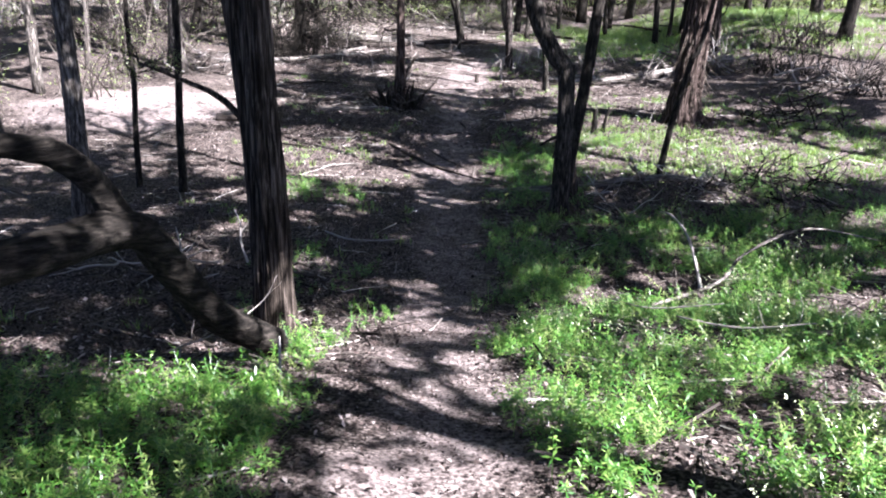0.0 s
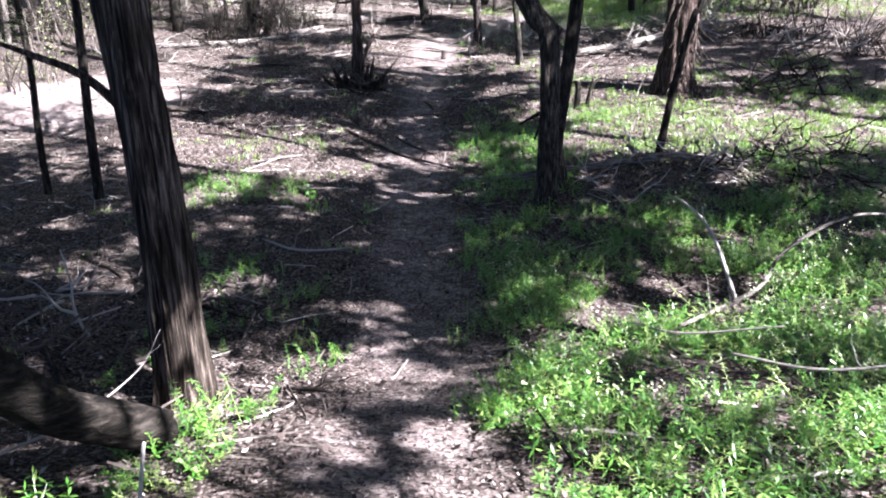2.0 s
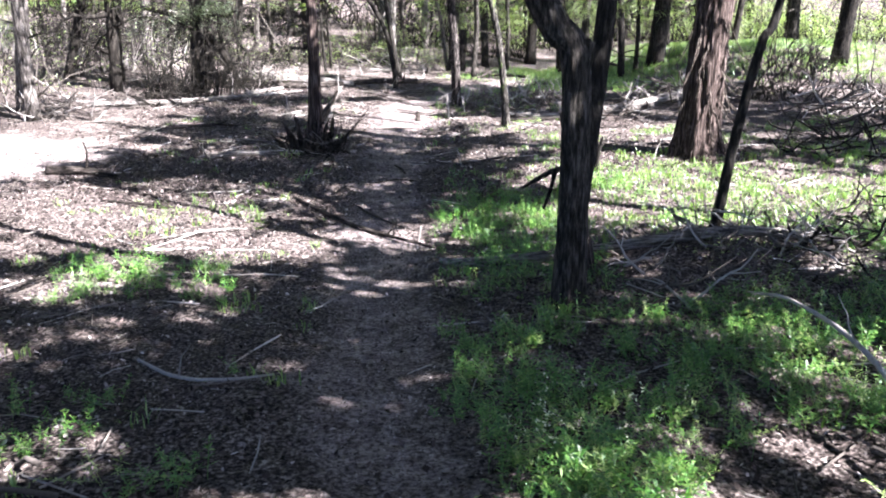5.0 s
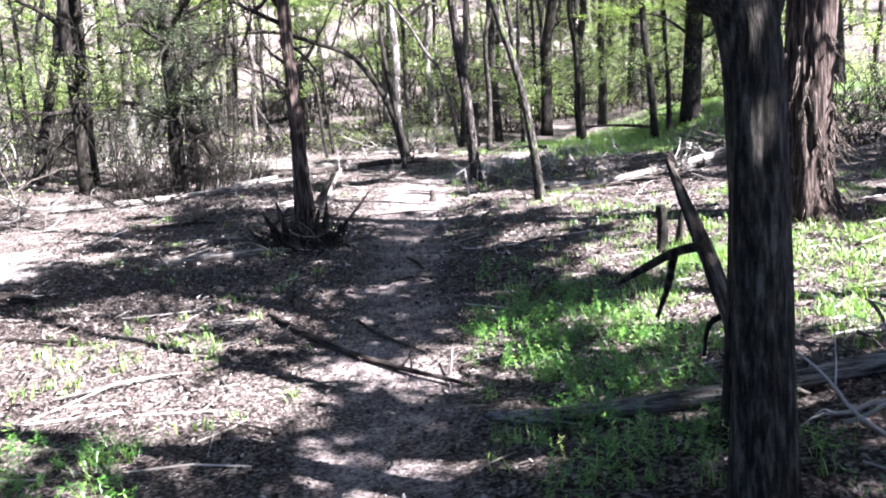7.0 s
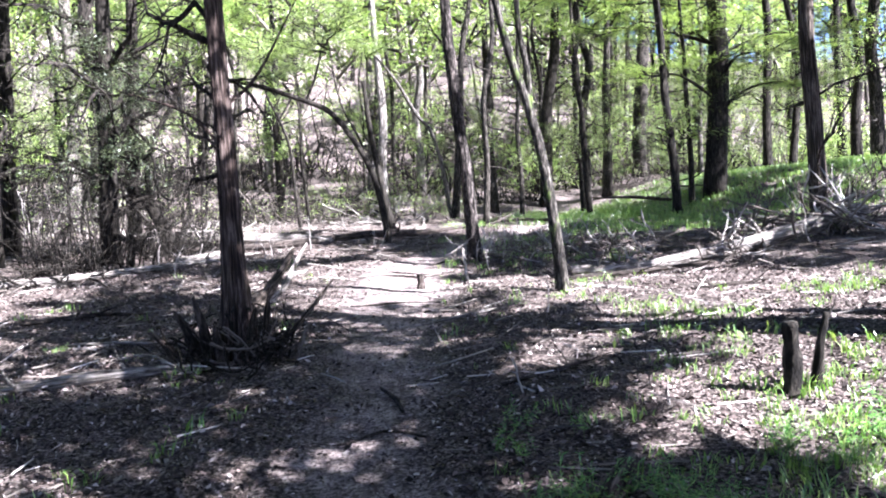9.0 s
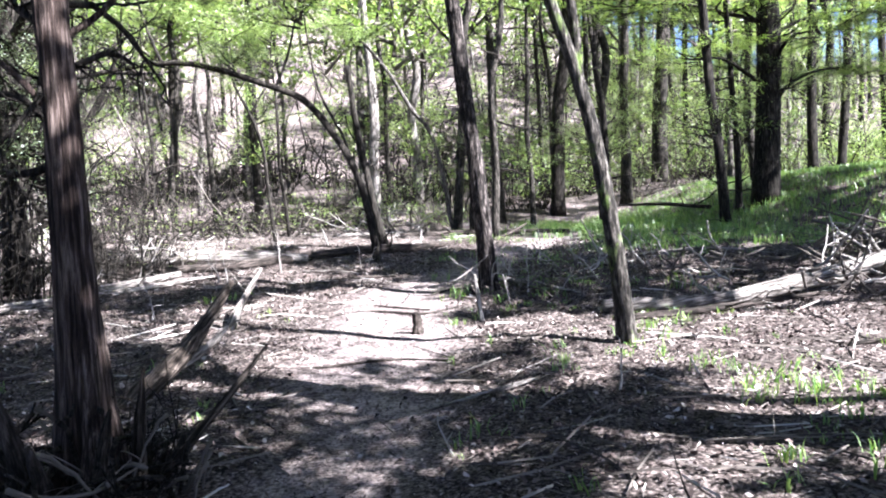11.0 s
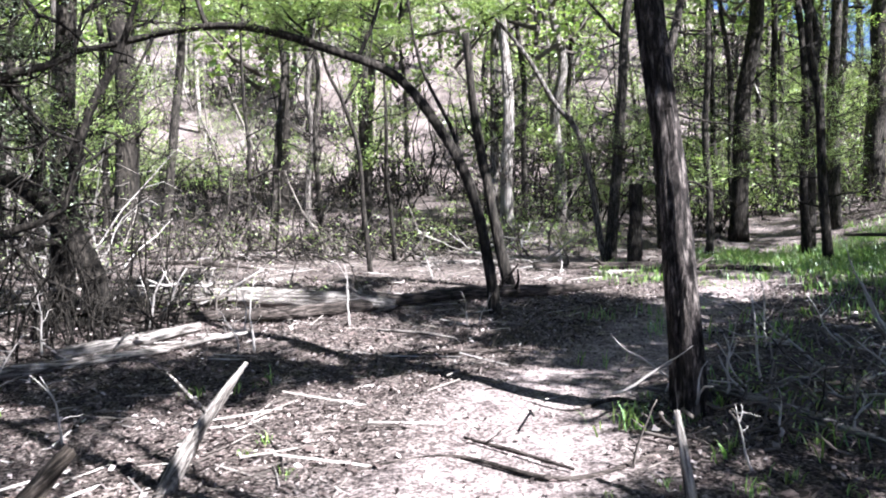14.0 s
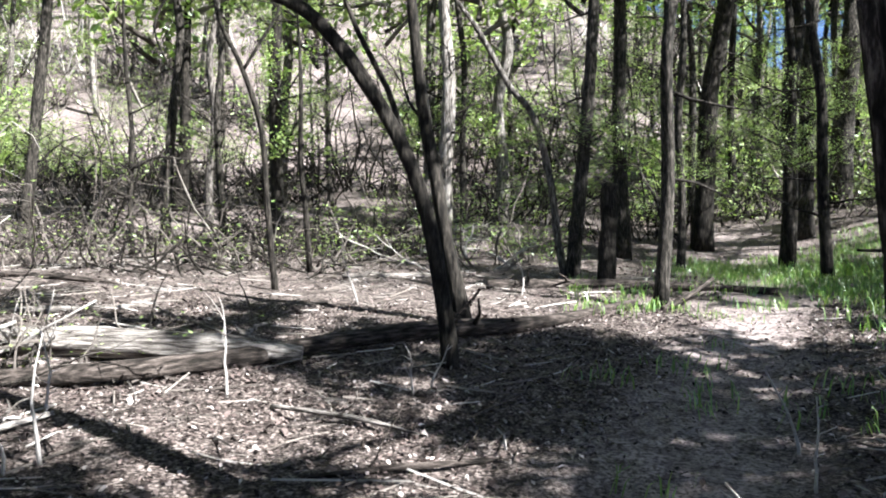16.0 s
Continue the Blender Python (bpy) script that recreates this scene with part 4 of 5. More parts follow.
for p, r in (([(1.95, 11.22, 0.82), (1.82, 11.32, 0.8), (1.66, 11.45, 0.74), (1.56, 11.55, 0.68)], (0.03, 0.026, 0.012)), ([(1.82, 11.33, 0.8), (1.79, 11.36, 0.62), (1.74, 11.4, 0.46)], (0.026, 0.012)), ([(1.96, 10.95, 0.52), (1.87, 11.0, 0.46), (1.85, 11.02, 0.3)], (0.02, 0.008))):
    inward = snag.matrix_basis.inverted()
    part("limb", tube(spine([inward @ on(*q) for q in p], 14), r, 8, 0.1, 18), DARK_BARK, snag, "dark broken limb")
log("stump", "small dark stump at the footpath's edge", [(0.98, 20.95, -0.03), (0.985, 20.94, 0.1), (0.97, 20.93, 0.21)], (0.06, 0.045, 0.04), ROTTEN, 19, 12, 14, 0.3, 0, "stump")
log("fallen_branch", "pale stick leaning against the dark trunk", [(1.68, 21.3, -0.02), (1.67, 21.45, 0.2), (1.66, 21.62, 0.42)], (0.028, 0.026, 0.018), DEADWOOD, 20, 8)
log("stump", "dark broken stub among fresh grass", [(3.08, 15.05, -0.05), (3.08, 15.05, 0.25), (3.07, 15.05, 0.48)], (0.06, 0.05, 0.045), DARK_BARK, 21, 12, 16, 0.25, 0, "stump")
log("stump", "thin dark broken stub among fresh grass", [(3.26, 15.1, -0.05), (3.3, 15.1, 0.25), (3.35, 15.1, 0.5)], (0.04, 0.03, 0.018), DARK_BARK, 22, 10, 16, 0.25, 1, "stump")
log("fallen_branch", "pale arched twig over the green undergrowth", [(2.95, 9.7, 0.05), (2.86, 8.9, 0.3), (2.8, 8.0, 0.34), (2.7, 7.1, 0.08)], (0.008, 0.013, 0.016, 0.016), PALE_TWIG, 23, 7, stubs=1)
log("fallen_branch", "bleached crooked branch in the undergrowth", [(2.0, 6.45, 0.12), (2.4, 6.75, 0.18), (2.85, 7.05, 0.22), (3.2, 7.4, 0.36), (3.9, 7.65, 0.48), (4.8, 7.8, 0.3)], (0.014, 0.017, 0.015, 0.013, 0.006), DEADWOOD, 24, 8, stubs=4)
log("fallen_branch", "thin bleached twig in the undergrowth", [(1.55, 6.2, 0.18), (1.9, 6.1, 0.14), (2.4, 5.8, 0.2)], (0.006, 0.009, 0.005), PALE_TWIG, 25, 6, stubs=2)
log("fallen_branch", "thin bleached twig in the undergrowth", [(1.85, 5.3, 0.2), (2.2, 5.0, 0.16), (2.7, 4.9, 0.22)], (0.006, 0.009, 0.005), PALE_TWIG, 26, 6, stubs=2)
log("fallen_branch", "pale thin branch leaning on the fallen log", [(-1.75, 4.6, 0.05), (-1.45, 4.75, 0.2), (-1.2, 4.95, 0.4), (-1.12, 5.1, 0.6)], (0.007, 0.006, 0.004, 0.002), PALE_TWIG, 27, 6, stubs=2)
log("fallen_log", "pale weathered log on shaded litter", [(-2.7, 16.75, 0.03), (-2.0, 16.85, 0.05), (-1.2, 17.0, 0.04)], (0.04, 0.055, 0.03), DEADWOOD, 28, 12, stubs=2)
log("fallen_branch", "bleached crooked branch at the stubby tree's foot", [(-2.0, 17.35, 0.06), (-1.6, 17.1, 0.12), (-1.3, 16.9, 0.05), (-1.05, 16.75, 0.02)], (0.008, 0.014, 0.014, 0.01), DEADWOOD, 29, 7, stubs=2)
log("broken_snag", "broken stub leaning beside the stubby tree", [(-0.6, 17.5, 0.0), (-0.4, 17.6, 0.22), (-0.2, 17.7, 0.45), (-0.02, 17.8, 0.66)], (0.03, 0.025, 0.018, 0.006), CEDAR_BARK, 30, 10, 20, 0.25, 1, "snag")
for i, (x, y, tall, lean, r) in enumerate(((-1.1, 17.22, 0.62, -0.12, 0.05), (-0.78, 17.2, 0.5, 0.1, 0.045), (-1.24, 17.4, 0.45, -0.2, 0.06), (-0.66, 17.42, 0.66, 0.08, 0.035), (-0.98, 17.12, 0.38, -0.05, 0.055), (-1.4, 17.3, 0.3, -0.25, 0.04))):
    log("broken_snag", "splintered dark stub rising at the stubby tree's foot", [(x, y, -0.06), (x + lean * 0.4, y - 0.02, tall * 0.5), (x + lean, y - 0.05, tall)], (r, r * 0.85, r * 0.2), (ROTTEN, CEDAR_BARK)[i % 2], 660 + i, 10, 14, 0.35, 1, "snag")
log("fallen_log", "long thin bleached log across the litter", [(-6.2, 22.1, 0.05), (-4.6, 22.6, 0.06), (-3.4, 23.6, 0.06), (-2.3, 24.5, 0.04)], (0.05, 0.065, 0.06, 0.03), DEADWOOD, 31, 10, stubs=4)
log("fallen_branch", "dark branch on the far bank", [(6.6, 31.8, 0.5), (7.6, 31.6, 0.45), (8.6, 31.0, 0.12)], (0.02, 0.04, 0.05), ROTTEN, 32, 8, stubs=2)
log("fallen_branch", "dark stick at the far path's bend", [(3.1, 29.5, 0.02), (3.5, 29.9, 0.12), (4.0, 30.4, 0.3)], (0.04, 0.035, 0.02), ROTTEN, 33, 8, stubs=1)
log("fallen_log", "dark log at the hill's foot", [(1.2, 31.6, 0.06), (3.0, 31.9, 0.08), (5.2, 31.2, 0.05)], (0.07, 0.08, 0.05), ROTTEN, 34, 10, stubs=3)
log("fallen_branch", "grey branch on the shaded litter", [(2.15, 23.3, 0.05), (2.5, 22.7, 0.1), (3.0, 22.1, 0.05)], (0.03, 0.035, 0.02), DEADWOOD, 35, 8, stubs=4)
log("fallen_branch", "dark bent branch on sunlit litter", [(0.55, 22.45, 0.02), (0.85, 22.25, 0.03), (1.18, 21.95, 0.02)], (0.01, 0.014, 0.008), ROTTEN, 36, 7, stubs=1)
log("wood_chunk", "pale rounded chunk of wood beside the footpath", [(1.42, 13.8, 0.0), (1.55, 13.95, 0.06), (1.7, 14.15, 0.1)], (0.04, 0.055, 0.035), CEDAR_BARK, 37, 12, 14, 0.2)
log("fallen_branch", "small dark stick on the footpath", [(0.55, 15.6, 0.015), (0.5, 15.9, 0.02), (0.4, 16.2, 0.015)], (0.014, 0.018, 0.01), ROTTEN, 38, 7)
for i, (x0, y0, x1, y1, r, k) in enumerate(((-1.2, 7.4, -2.3, 7.9, 0.02, 0), (-2.5, 8.2, -3.2, 8.9, 0.03, 0), (-0.75, 6.0, -0.4, 5.7, 0.015, 0), (-2.2, 12.6, -1.3, 12.9, 0.016, 1), (-3.3, 14.1, -2.2, 13.8, 0.02, 0), (1.3, 15.9, 2.3, 16.4, 0.018, 0), (-2.8, 18.4, -1.6, 18.1, 0.022, 1), (-3.8, 19.6, -2.4, 20.1, 0.03, 0), (0.9, 18.4, 1.9, 18.9, 0.015, 1), (-0.2, 24.6, 0.9, 24.9, 0.02, 0),
                                                 (-0.6, 25.8, 0.4, 25.3, 0.02, 1), (-4.6, 28.6, -2.6, 29.2, 0.04, 1), (-6.0, 31.5, -3.8, 31.0, 0.05, 0), (-1.0, 32.6, 1.2, 33.3, 0.05, 1), (4.6, 24.8, 5.9, 24.0, 0.03, 1), (4.9, 17.0, 6.2, 17.7, 0.03, 1), (3.9, 18.6, 5.0, 18.9, 0.02, 0), (-5.0, 24.4, -4.1, 22.9, 0.06, 0), (2.3, 17.3, 3.1, 17.0, 0.012, 1), (-1.9, 5.6, -2.6, 6.8, 0.025, 0))):
    log("fallen_branch", ("dark decaying branch on the leaf litter", "bleached grey branch on the leaf litter")[k], [(x0, y0, 0.02), ((x0 + x1) / 2 + 0.08, (y0 + y1) / 2 - 0.06, 0.04), (x1, y1, 0.02)], (r * 0.7, r, r * 0.4), (ROTTEN, DEADWOOD)[k], 600 + i, 8, 20, 0.1, 2 + i % 3)

# dark raised strips stand in for trunk shadows across the path
for i, (x0, y0, x1, y1, r, sway) in enumerate(((-0.6, 20.0, 1.2, 19.75, 0.014, 0.12), (-0.2, 21.9, 1.7, 22.2, 0.018, -0.2), (0.9, 23.4, 1.85, 22.9, 0.022, 0.1), (-0.2, 15.3, 0.7, 15.05, 0.013, 0.1))):
    log("shadow_strip", "dark strip standing in for a shadow across the worn footpath", [(x1, y1, 0.0), (x0 * 0.3 + x1 * 0.7, (y0 + y1) / 2 + sway, 0.01), (x0 * 0.65 + x1 * 0.35, (y0 + y1) / 2 - sway * 0.6, 0.0), (x0, y0, -0.01)], (r, r * 0.9, r * 0.6, r * 0.3), ROTTEN, 650 + i, 8, 30, 0.1, category="root")

# ---- piles of brush: loose sticks over one another ----
STICKS = []
for s in range(7):
    r = np.random.RandomState(s)
    line = wander(r, (-0.5, 0, 0), (1, 0, 0), 1.0, 7, 0.14)
    side = wander(r, line[4], (0.6, r.randn(), 0.3), 0.35, 4, 0.2)
    STICKS.append(join(tube(line, (0.016, 0.007), 5, seed=s), tube(side, (0.008, 0.003), 4, seed=s)))
STICK_MESHES = [mesh_of("stick", v, f, m) for (v, f), m in zip(STICKS, (PALE_TWIG, TWIG, TWIG, TWIG, TWIG, PALE_TWIG, TWIG))]


DARK_STICKS = [mesh_of("stick", v, f, DARK_BARK) for v, f in STICKS]


def brush_pile(label, x, y, wide, high, count, longest, seed, upright=0.25, meshes=STICK_MESHES):
    r = np.random.RandomState(seed)
    root = tagged(new("brush_pile"), label, "brush pile")
    root.location = (x, y, at(x, y))
    for i in range(count):
        a, d = r.rand() * 6.283, wide * math.sqrt(r.rand())
        px, py = math.cos(a) * d, math.sin(a) * d
        h = at(x + px, y + py) - root.location.z + high * (1 - (d / wide) ** 2) * r.rand() + 0.02
        o = new("stick", meshes[int(r.randint(0, 7))])
        o.parent = root
        size = longest * (0.35 + 0.65 * r.rand())
        o.matrix_basis = pose(px, py, h, r.randn() * 40, r.randn() * 57 * upright, r.rand() * 360) @ Matrix.Diagonal((size, 0.5 + 0.7 * size, 0.5 + 0.7 * size, 1))
    return root


PILE = "pile of fallen twigs and dead branches"
brush_pile(PILE + " in dappled shade", 3.2, 10.5, 0.95, 0.22, 80, 0.6, 1)
brush_pile(PILE + " at the undergrowth's edge", 4.5, 10.2, 1.0, 0.35, 80, 0.75, 2, 0.35, DARK_STICKS[:4] + STICK_MESHES[1:4])
brush_pile(PILE + " in sunlit grass", 5.4, 11.6, 0.9, 0.35, 50, 0.8, 3, 0.3, DARK_STICKS)
brush_pile(PILE + " under the shaggy cedar", 7.3, 15.6, 1.1, 0.5, 60, 0.9, 4, 0.4, DARK_STICKS)
brush_pile(PILE + ", bleached, against a cedar", 7.3, 22.1, 1.1, 0.7, 80, 1.7, 5, 0.35)
brush_pile(PILE + " over the bleached log", 5.2, 21.9, 1.2, 0.3, 60, 1.2, 6)
brush_pile(PILE + " beside the pale log", -3.4, 26.4, 1.0, 0.4, 60, 1.1, 7, 0.4, DARK_STICKS[:5] + STICK_MESHES[4:6])
brush_pile("heap of stubs and broken twigs round a trunk", -0.95, 17.35, 0.55, 0.5, 100, 0.7, 8, 0.5, DARK_STICKS[:5] + STICK_MESHES[1:3])
brush_pile(PILE + " under the dark trunk", 2.3, 22.9, 0.8, 0.15, 50, 0.6, 9)
brush_pile(PILE + " below a bushy cedar", -4.6, 22.9, 1.0, 0.35, 50, 1.0, 10, 0.4, DARK_STICKS)
brush_pile(PILE + " on the shaded bank", 3.9, 23.6, 1.2, 0.2, 60, 0.7, 11, 0.3)
brush_pile(PILE + " at the hill's foot", -3.0, 33.6, 2.0, 0.5, 70, 1.5, 12, 0.4, DARK_STICKS)
brush_pile(PILE + " on the slope", 0.5, 36.5, 2.4, 0.6, 70, 1.8, 13, 0.5)
brush_pile(PILE + " on the far bank", 9.0, 18.3, 1.3, 0.6, 60, 1.6, 14, 0.4)
brush_pile("scatter of roots and twigs at a cedar's foot", -0.9, 5.75, 0.5, 0.04, 30, 0.22, 15, 0.1, STICK_MESHES[1:5] * 2)
brush_pile(PILE + " on shaded litter", -2.4, 7.5, 1.0, 0.15, 50, 0.8, 16)
brush_pile(PILE + " with bleached ends", -6.6, 21.2, 1.0, 0.4, 50, 1.2, 17, 0.6)


# ---- bare sprouts ----
def sprout(x, y, tall, seed, pale=True):
    r = np.random.RandomState(seed)
    root = tagged(new("sprout"), "thin bleached bare sprout rising from the litter" if pale else "thin dark leafless sprout rising from the litter", "sprout", "bare sprouts in the litter")
    root.location = on(x, y)
    line = wander(r, (0, 0, -0.03), (r.randn() * 0.15, r.randn() * 0.15, 1), tall, 8, 0.14)
    mat = PALE_TWIG if pale else TWIG
    part("stem", tube(line, (0.012 * tall + 0.004, 0.003), 6, seed=seed), mat, root)
    for j in range(2, 8):
        if r.rand() < 0.7:
            part("twig", tube(wander(r, line[j], (r.randn(), r.randn(), 0.8), 0.28 * tall * (0.3 + r.rand()), 4, 0.25), (0.005, 0.0015), 4), mat, root)


for i, (x, y, h) in enumerate(((-1.59, 24.75, 0.75), (-1.7, 24.6, 0.55), (-0.98, 26.1, 0.75), (-2.2, 27.9, 0.8), (0.33, 26.2, 0.5), (0.45, 26.25, 0.42), (3.85, 24.0, 1.05), (2.95, 22.05, 0.6), (2.35, 24.4, 0.5), (2.55, 25.0, 0.6), (-2.0, 25.6, 0.6), (-2.6, 26.3, 0.7), (-1.9, 22.2, 0.5), (2.6, 23.4, 0.8), (3.4, 22.9, 0.7), (-2.0, 21.4, 0.45), (1.0, 17.6, 0.3), (2.2, 18.4, 0.4), (1.4, 15.6, 0.4), (-3.0, 19.0, 0.5), (4.3, 15.6, 0.5), (-3.6, 24.6, 0.7), (2.1, 21.9, 0.4), (1.5, 22.0, 0.45), (0.1, 20.0, 0.25), (-2.9, 22.9, 0.6), (3.1, 24.9, 0.7), (-1.4, 28.6, 0.7), (-0.4, 29.4, 0.8), (1.6, 30.8, 0.7))):
    sprout(x, y, h, 700 + i, i % 4 != 3)


# ---- undergrowth and litter ----
def quads_object(name, quads, mat, label, category):
    """One mesh of loose quads, given as an array (count, 4, 3)."""
    n = len(quads)
    me = bpy.data.meshes.new(name)
    me.vertices.add(4 * n)
    me.vertices.foreach_set("co", np.ascontiguousarray(quads, np.float32).ravel())
    me.loops.add(4 * n)
    me.loops.foreach_set("vertex_index", np.arange(4 * n, dtype=np.int32))
    me.polygons.add(n)
    me.polygons.foreach_set("loop_start", np.arange(0, 4 * n, 4, dtype=np.int32))
    me.materials.append(mat)
    me.update(calc_edges=True)
    me.validate()
    return tagged(new(name, me), label, category, kind="stuff")


def planted(template, spots, sizes, rng, sink=0.01, wild=0.15):
    """Copies of a template of quads, turned at random, at the spots (x, y)."""
    n = len(spots)
    a = rng.rand(n) * 6.283
    c, s = np.cos(a)[:, None, None], np.sin(a)[:, None, None]
    t = template[None] * sizes[:, None, None, None]
    x = t[..., 0] * c - t[..., 1] * s
    y = t[..., 0] * s + t[..., 1] * c
    z = t[..., 2]
    lean = rng.randn(n, 2) * wild
    x = x + z * lean[:, 0, None, None]
    y = y + z * lean[:, 1, None, None]
    gz = lie(spots[:, 0], spots[:, 1]) + bumps(spots[:, 0], spots[:, 1]) - sink
    out = np.stack([x + spots[:, 0, None, None], y + spots[:, 1, None, None], z + gz[:, None, None]], -1)
    return out.reshape(-1, 4, 3)


def leaf_quad(p, d, w, size, narrow):
    p, d, w = np.array(p, float), np.array(d, float), np.array(w, float)
    return np.array([p, p + d * size * 0.5 + w * size * narrow * 0.5, p + d * size, p + d * size * 0.5 - w * size * narrow * 0.5])


def herb_template(seed, stems, whorls, tall, leaf, spread):
    r = np.random.RandomState(seed)
    out = []
    for _ in range(stems):
        a = r.rand() * 6.283
        base = np.array((math.cos(a), math.sin(a), 0)) * spread * r.rand()
        way = np.array((r.randn() * 0.35, r.randn() * 0.35, 1.0))
        way /= np.linalg.norm(way)
        h = tall * (0.5 + 0.5 * r.rand())
        out.append(np.array([base + (0.0012, 0, 0), base + (-0.0012, 0, 0), base + way * h + (-0.001, 0, 0), base + way * h + (0.001, 0, 0)]))
        for k in range(whorls):
            p = base + way * h * (0.25 + 0.75 * (k + 1) / whorls)
            a0 = r.rand() * 6.283
            for j in range(4):
                b = a0 + 6.283 * j / 4 + r.randn() * 0.2
                d = np.array((math.cos(b), math.sin(b), 0.1 + 0.35 * r.randn()))
                out.append(leaf_quad(p, d, (-math.sin(b), math.cos(b), 0.2 * r.randn()), leaf * (0.7 + 0.6 * r.rand()) * (1.1 - 0.4 * k / whorls), 0.3))
    return np.array(out)


def grass_template(seed, blades, tall, spread):
    r = np.random.RandomState(seed)
    out = []
    for _ in range(blades):
        a, b = r.rand() * 6.283, r.rand() * 6.283
        p = np.array((math.cos(a), math.sin(a), 0)) * spread * r.rand()
        d = np.array((math.cos(b), math.sin(b), 0))
        w = np.array((-math.sin(b), math.cos(b), 0)) * 0.0035
        h, o = tall * (0.5 + 0.7 * r.rand()), tall * (0.15 + 0.6 * r.rand())
        m = p + d * o * 0.35 + np.array((0, 0, h * 0.65))
        e = p + d * o + np.array((0, 0, h * (0.8 + 0.2 * r.rand())))
        out.append(np.array([p - w, p + w, m + w, m - w]))
        out.append(np.array([m - w, m + w, e + w * 0.2, e - w * 0.2]))
    return np.array(out)


def patchy(x, y, scale, seed):
    """A value of 0 to 1 that wanders over the ground."""
    v = np.sin(scale * x + seed + 1.7 * np.sin(scale * 0.7 * y + seed)) + np.sin(scale * 1.3 * y - seed + 1.9 * np.sin(scale * 0.8 * x)) + 0.6 * np.sin(3.1 * scale * x + 2.0 * np.sin(2.3 * scale * y)) * np.sin(2.9 * scale * y)
    return np.clip(0.5 + v / 4.4, 0, 1)


def inside(x, y, x0, x1, y0, y1, soft):
    return np.clip((x - x0) / soft, 0, 1) * np.clip((x1 - x) / soft, 0, 1) * np.clip((y - y0) / soft, 0, 1) * np.clip((y1 - y) / soft, 0, 1)


def herb_cover(x, y):
    """How thick the green undergrowth stands, 0 to 1."""
    d = x - path_x(y) + 0.12 * np.sin(4 * y) + 0.07 * np.sin(9 * y)
    v = inside(d, y, 0.36, 6.5, -2.0, 9.9, 0.25) * np.clip(1.55 - 1.7 * patchy(x, y, 2.6, 3) - 0.8 * mound(x, y, 2.45, 7.2, 1, 0.3), 0, 1)
    v = np.maximum(v, inside(x, y, -6, -0.62, -2.0, 4.05, 0.3))
    v = np.maximum(v, 0.35 * inside(x, y, -1.6, -0.5, 4.0, 5.4, 0.3))
    v = np.maximum(v, 0.5 * inside(x, y, -3.0, -0.9, 10.4, 12.0, 0.5))
    v = np.maximum(v, 0.22 * inside(x, y, -2.0, -0.35, 6.0, 9.0, 0.4) * (patchy(x, y, 3, 1) > 0.55))
    v = np.maximum(v, 0.75 * inside(d, y, 0.55, 2.2, 10.2, 14.2, 0.5))
    v = np.maximum(v, 0.55 * inside(x, y, 4.2, 7.5, 8.8, 12.6, 0.6) * (patchy(x, y, 2.6, 9) > 0.35))
    v = np.maximum(v, 0.3 * inside(d, y, 0.7, 4.0, 13.5, 19.0, 0.6) * (patchy(x, y, 2.2, 5) > 0.5))
    return v


def grass_cover(x, y):
    d = x - path_x(y)
    v = inside(d, y, 1.5, 9, 11.2, 15.8, 0.9) * (0.4 + 0.6 * (patchy(x, y, 1.6, 2) > 0.4))
    v = np.maximum(v, 0.55 * inside(d, y, 1.9, 9, 14.8, 18.8, 0.8) * (patchy(x, y, 2.3, 2) > 0.52))
    v = np.maximum(v, 0.8 * inside(x, y, 4.2, 16, 23.6, 38, 1.6))
    v = np.maximum(v, 0.2 * inside(x, y, 1.8, 5, 28.8, 33, 0.8))
    v = np.maximum(v, 0.3 * inside(x, y, -3.2, -0.8, 12.6, 14.4, 0.5))
    v = np.maximum(v, 0.16 * inside(x, y, 1.2, 5.0, 17.5, 28, 0.8) * (patchy(x, y, 2.4, 7) > 0.55))
    v = np.maximum(v, 0.12 * inside(x, y, -5, 5, 4, 28, 0.8) * (patchy(x, y, 2.9, 4) > 0.72) * (np.abs(d) > 0.5))
    return v


def scatter(rng, count, x0, x1, y0, y1, cover):
    p = np.stack([rng.uniform(x0, x1, count), rng.uniform(y0, y1, count)], 1)
    return p[rng.rand(count) < cover(p[:, 0], p[:, 1])]


rng = np.random.RandomState(9)
herbs = []
for k in range(4):
    spots = scatter(rng, 3300, -5.0, 6.5, 0.8, 15.0, herb_cover)
    herbs.append(planted(herb_template(k, 6, 4, 0.17, 0.027, 0.085), spots, rng.uniform(0.5, 1.6, len(spots)), rng))
quads_object("undergrowth", np.concatenate(herbs), HERB, "dense low bright green spring herbs beside the footpath", "undergrowth")
herbs = []
for k in range(2):
    spots = scatter(rng, 800, -4.0, 6.0, 1.5, 11.0, herb_cover)
    herbs.append(planted(herb_template(20 + k, 2, 6, 0.34, 0.026, 0.03), spots, rng.uniform(0.7, 1.25, len(spots)), rng, wild=0.3))
quads_object("tall_herbs", np.concatenate(herbs), SPRING, "taller pale green herb stems standing out of the undergrowth", "undergrowth")
flower = np.array([leaf_quad((0.02 * math.cos(a), 0.02 * math.sin(a), 0.2 + 0.012 * a), (math.cos(2.4 * a), math.sin(2.4 * a), 0.4), (-math.sin(2.4 * a), math.cos(2.4 * a), 0), 0.014, 0.7) for a in np.arange(0, 8, 0.8)])
spots = scatter(rng, 1000, -0.5, 6.0, 1.5, 8.0, lambda x, y: herb_cover(x, y) * (patchy(x, y, 1.7, 12) > 0.45))
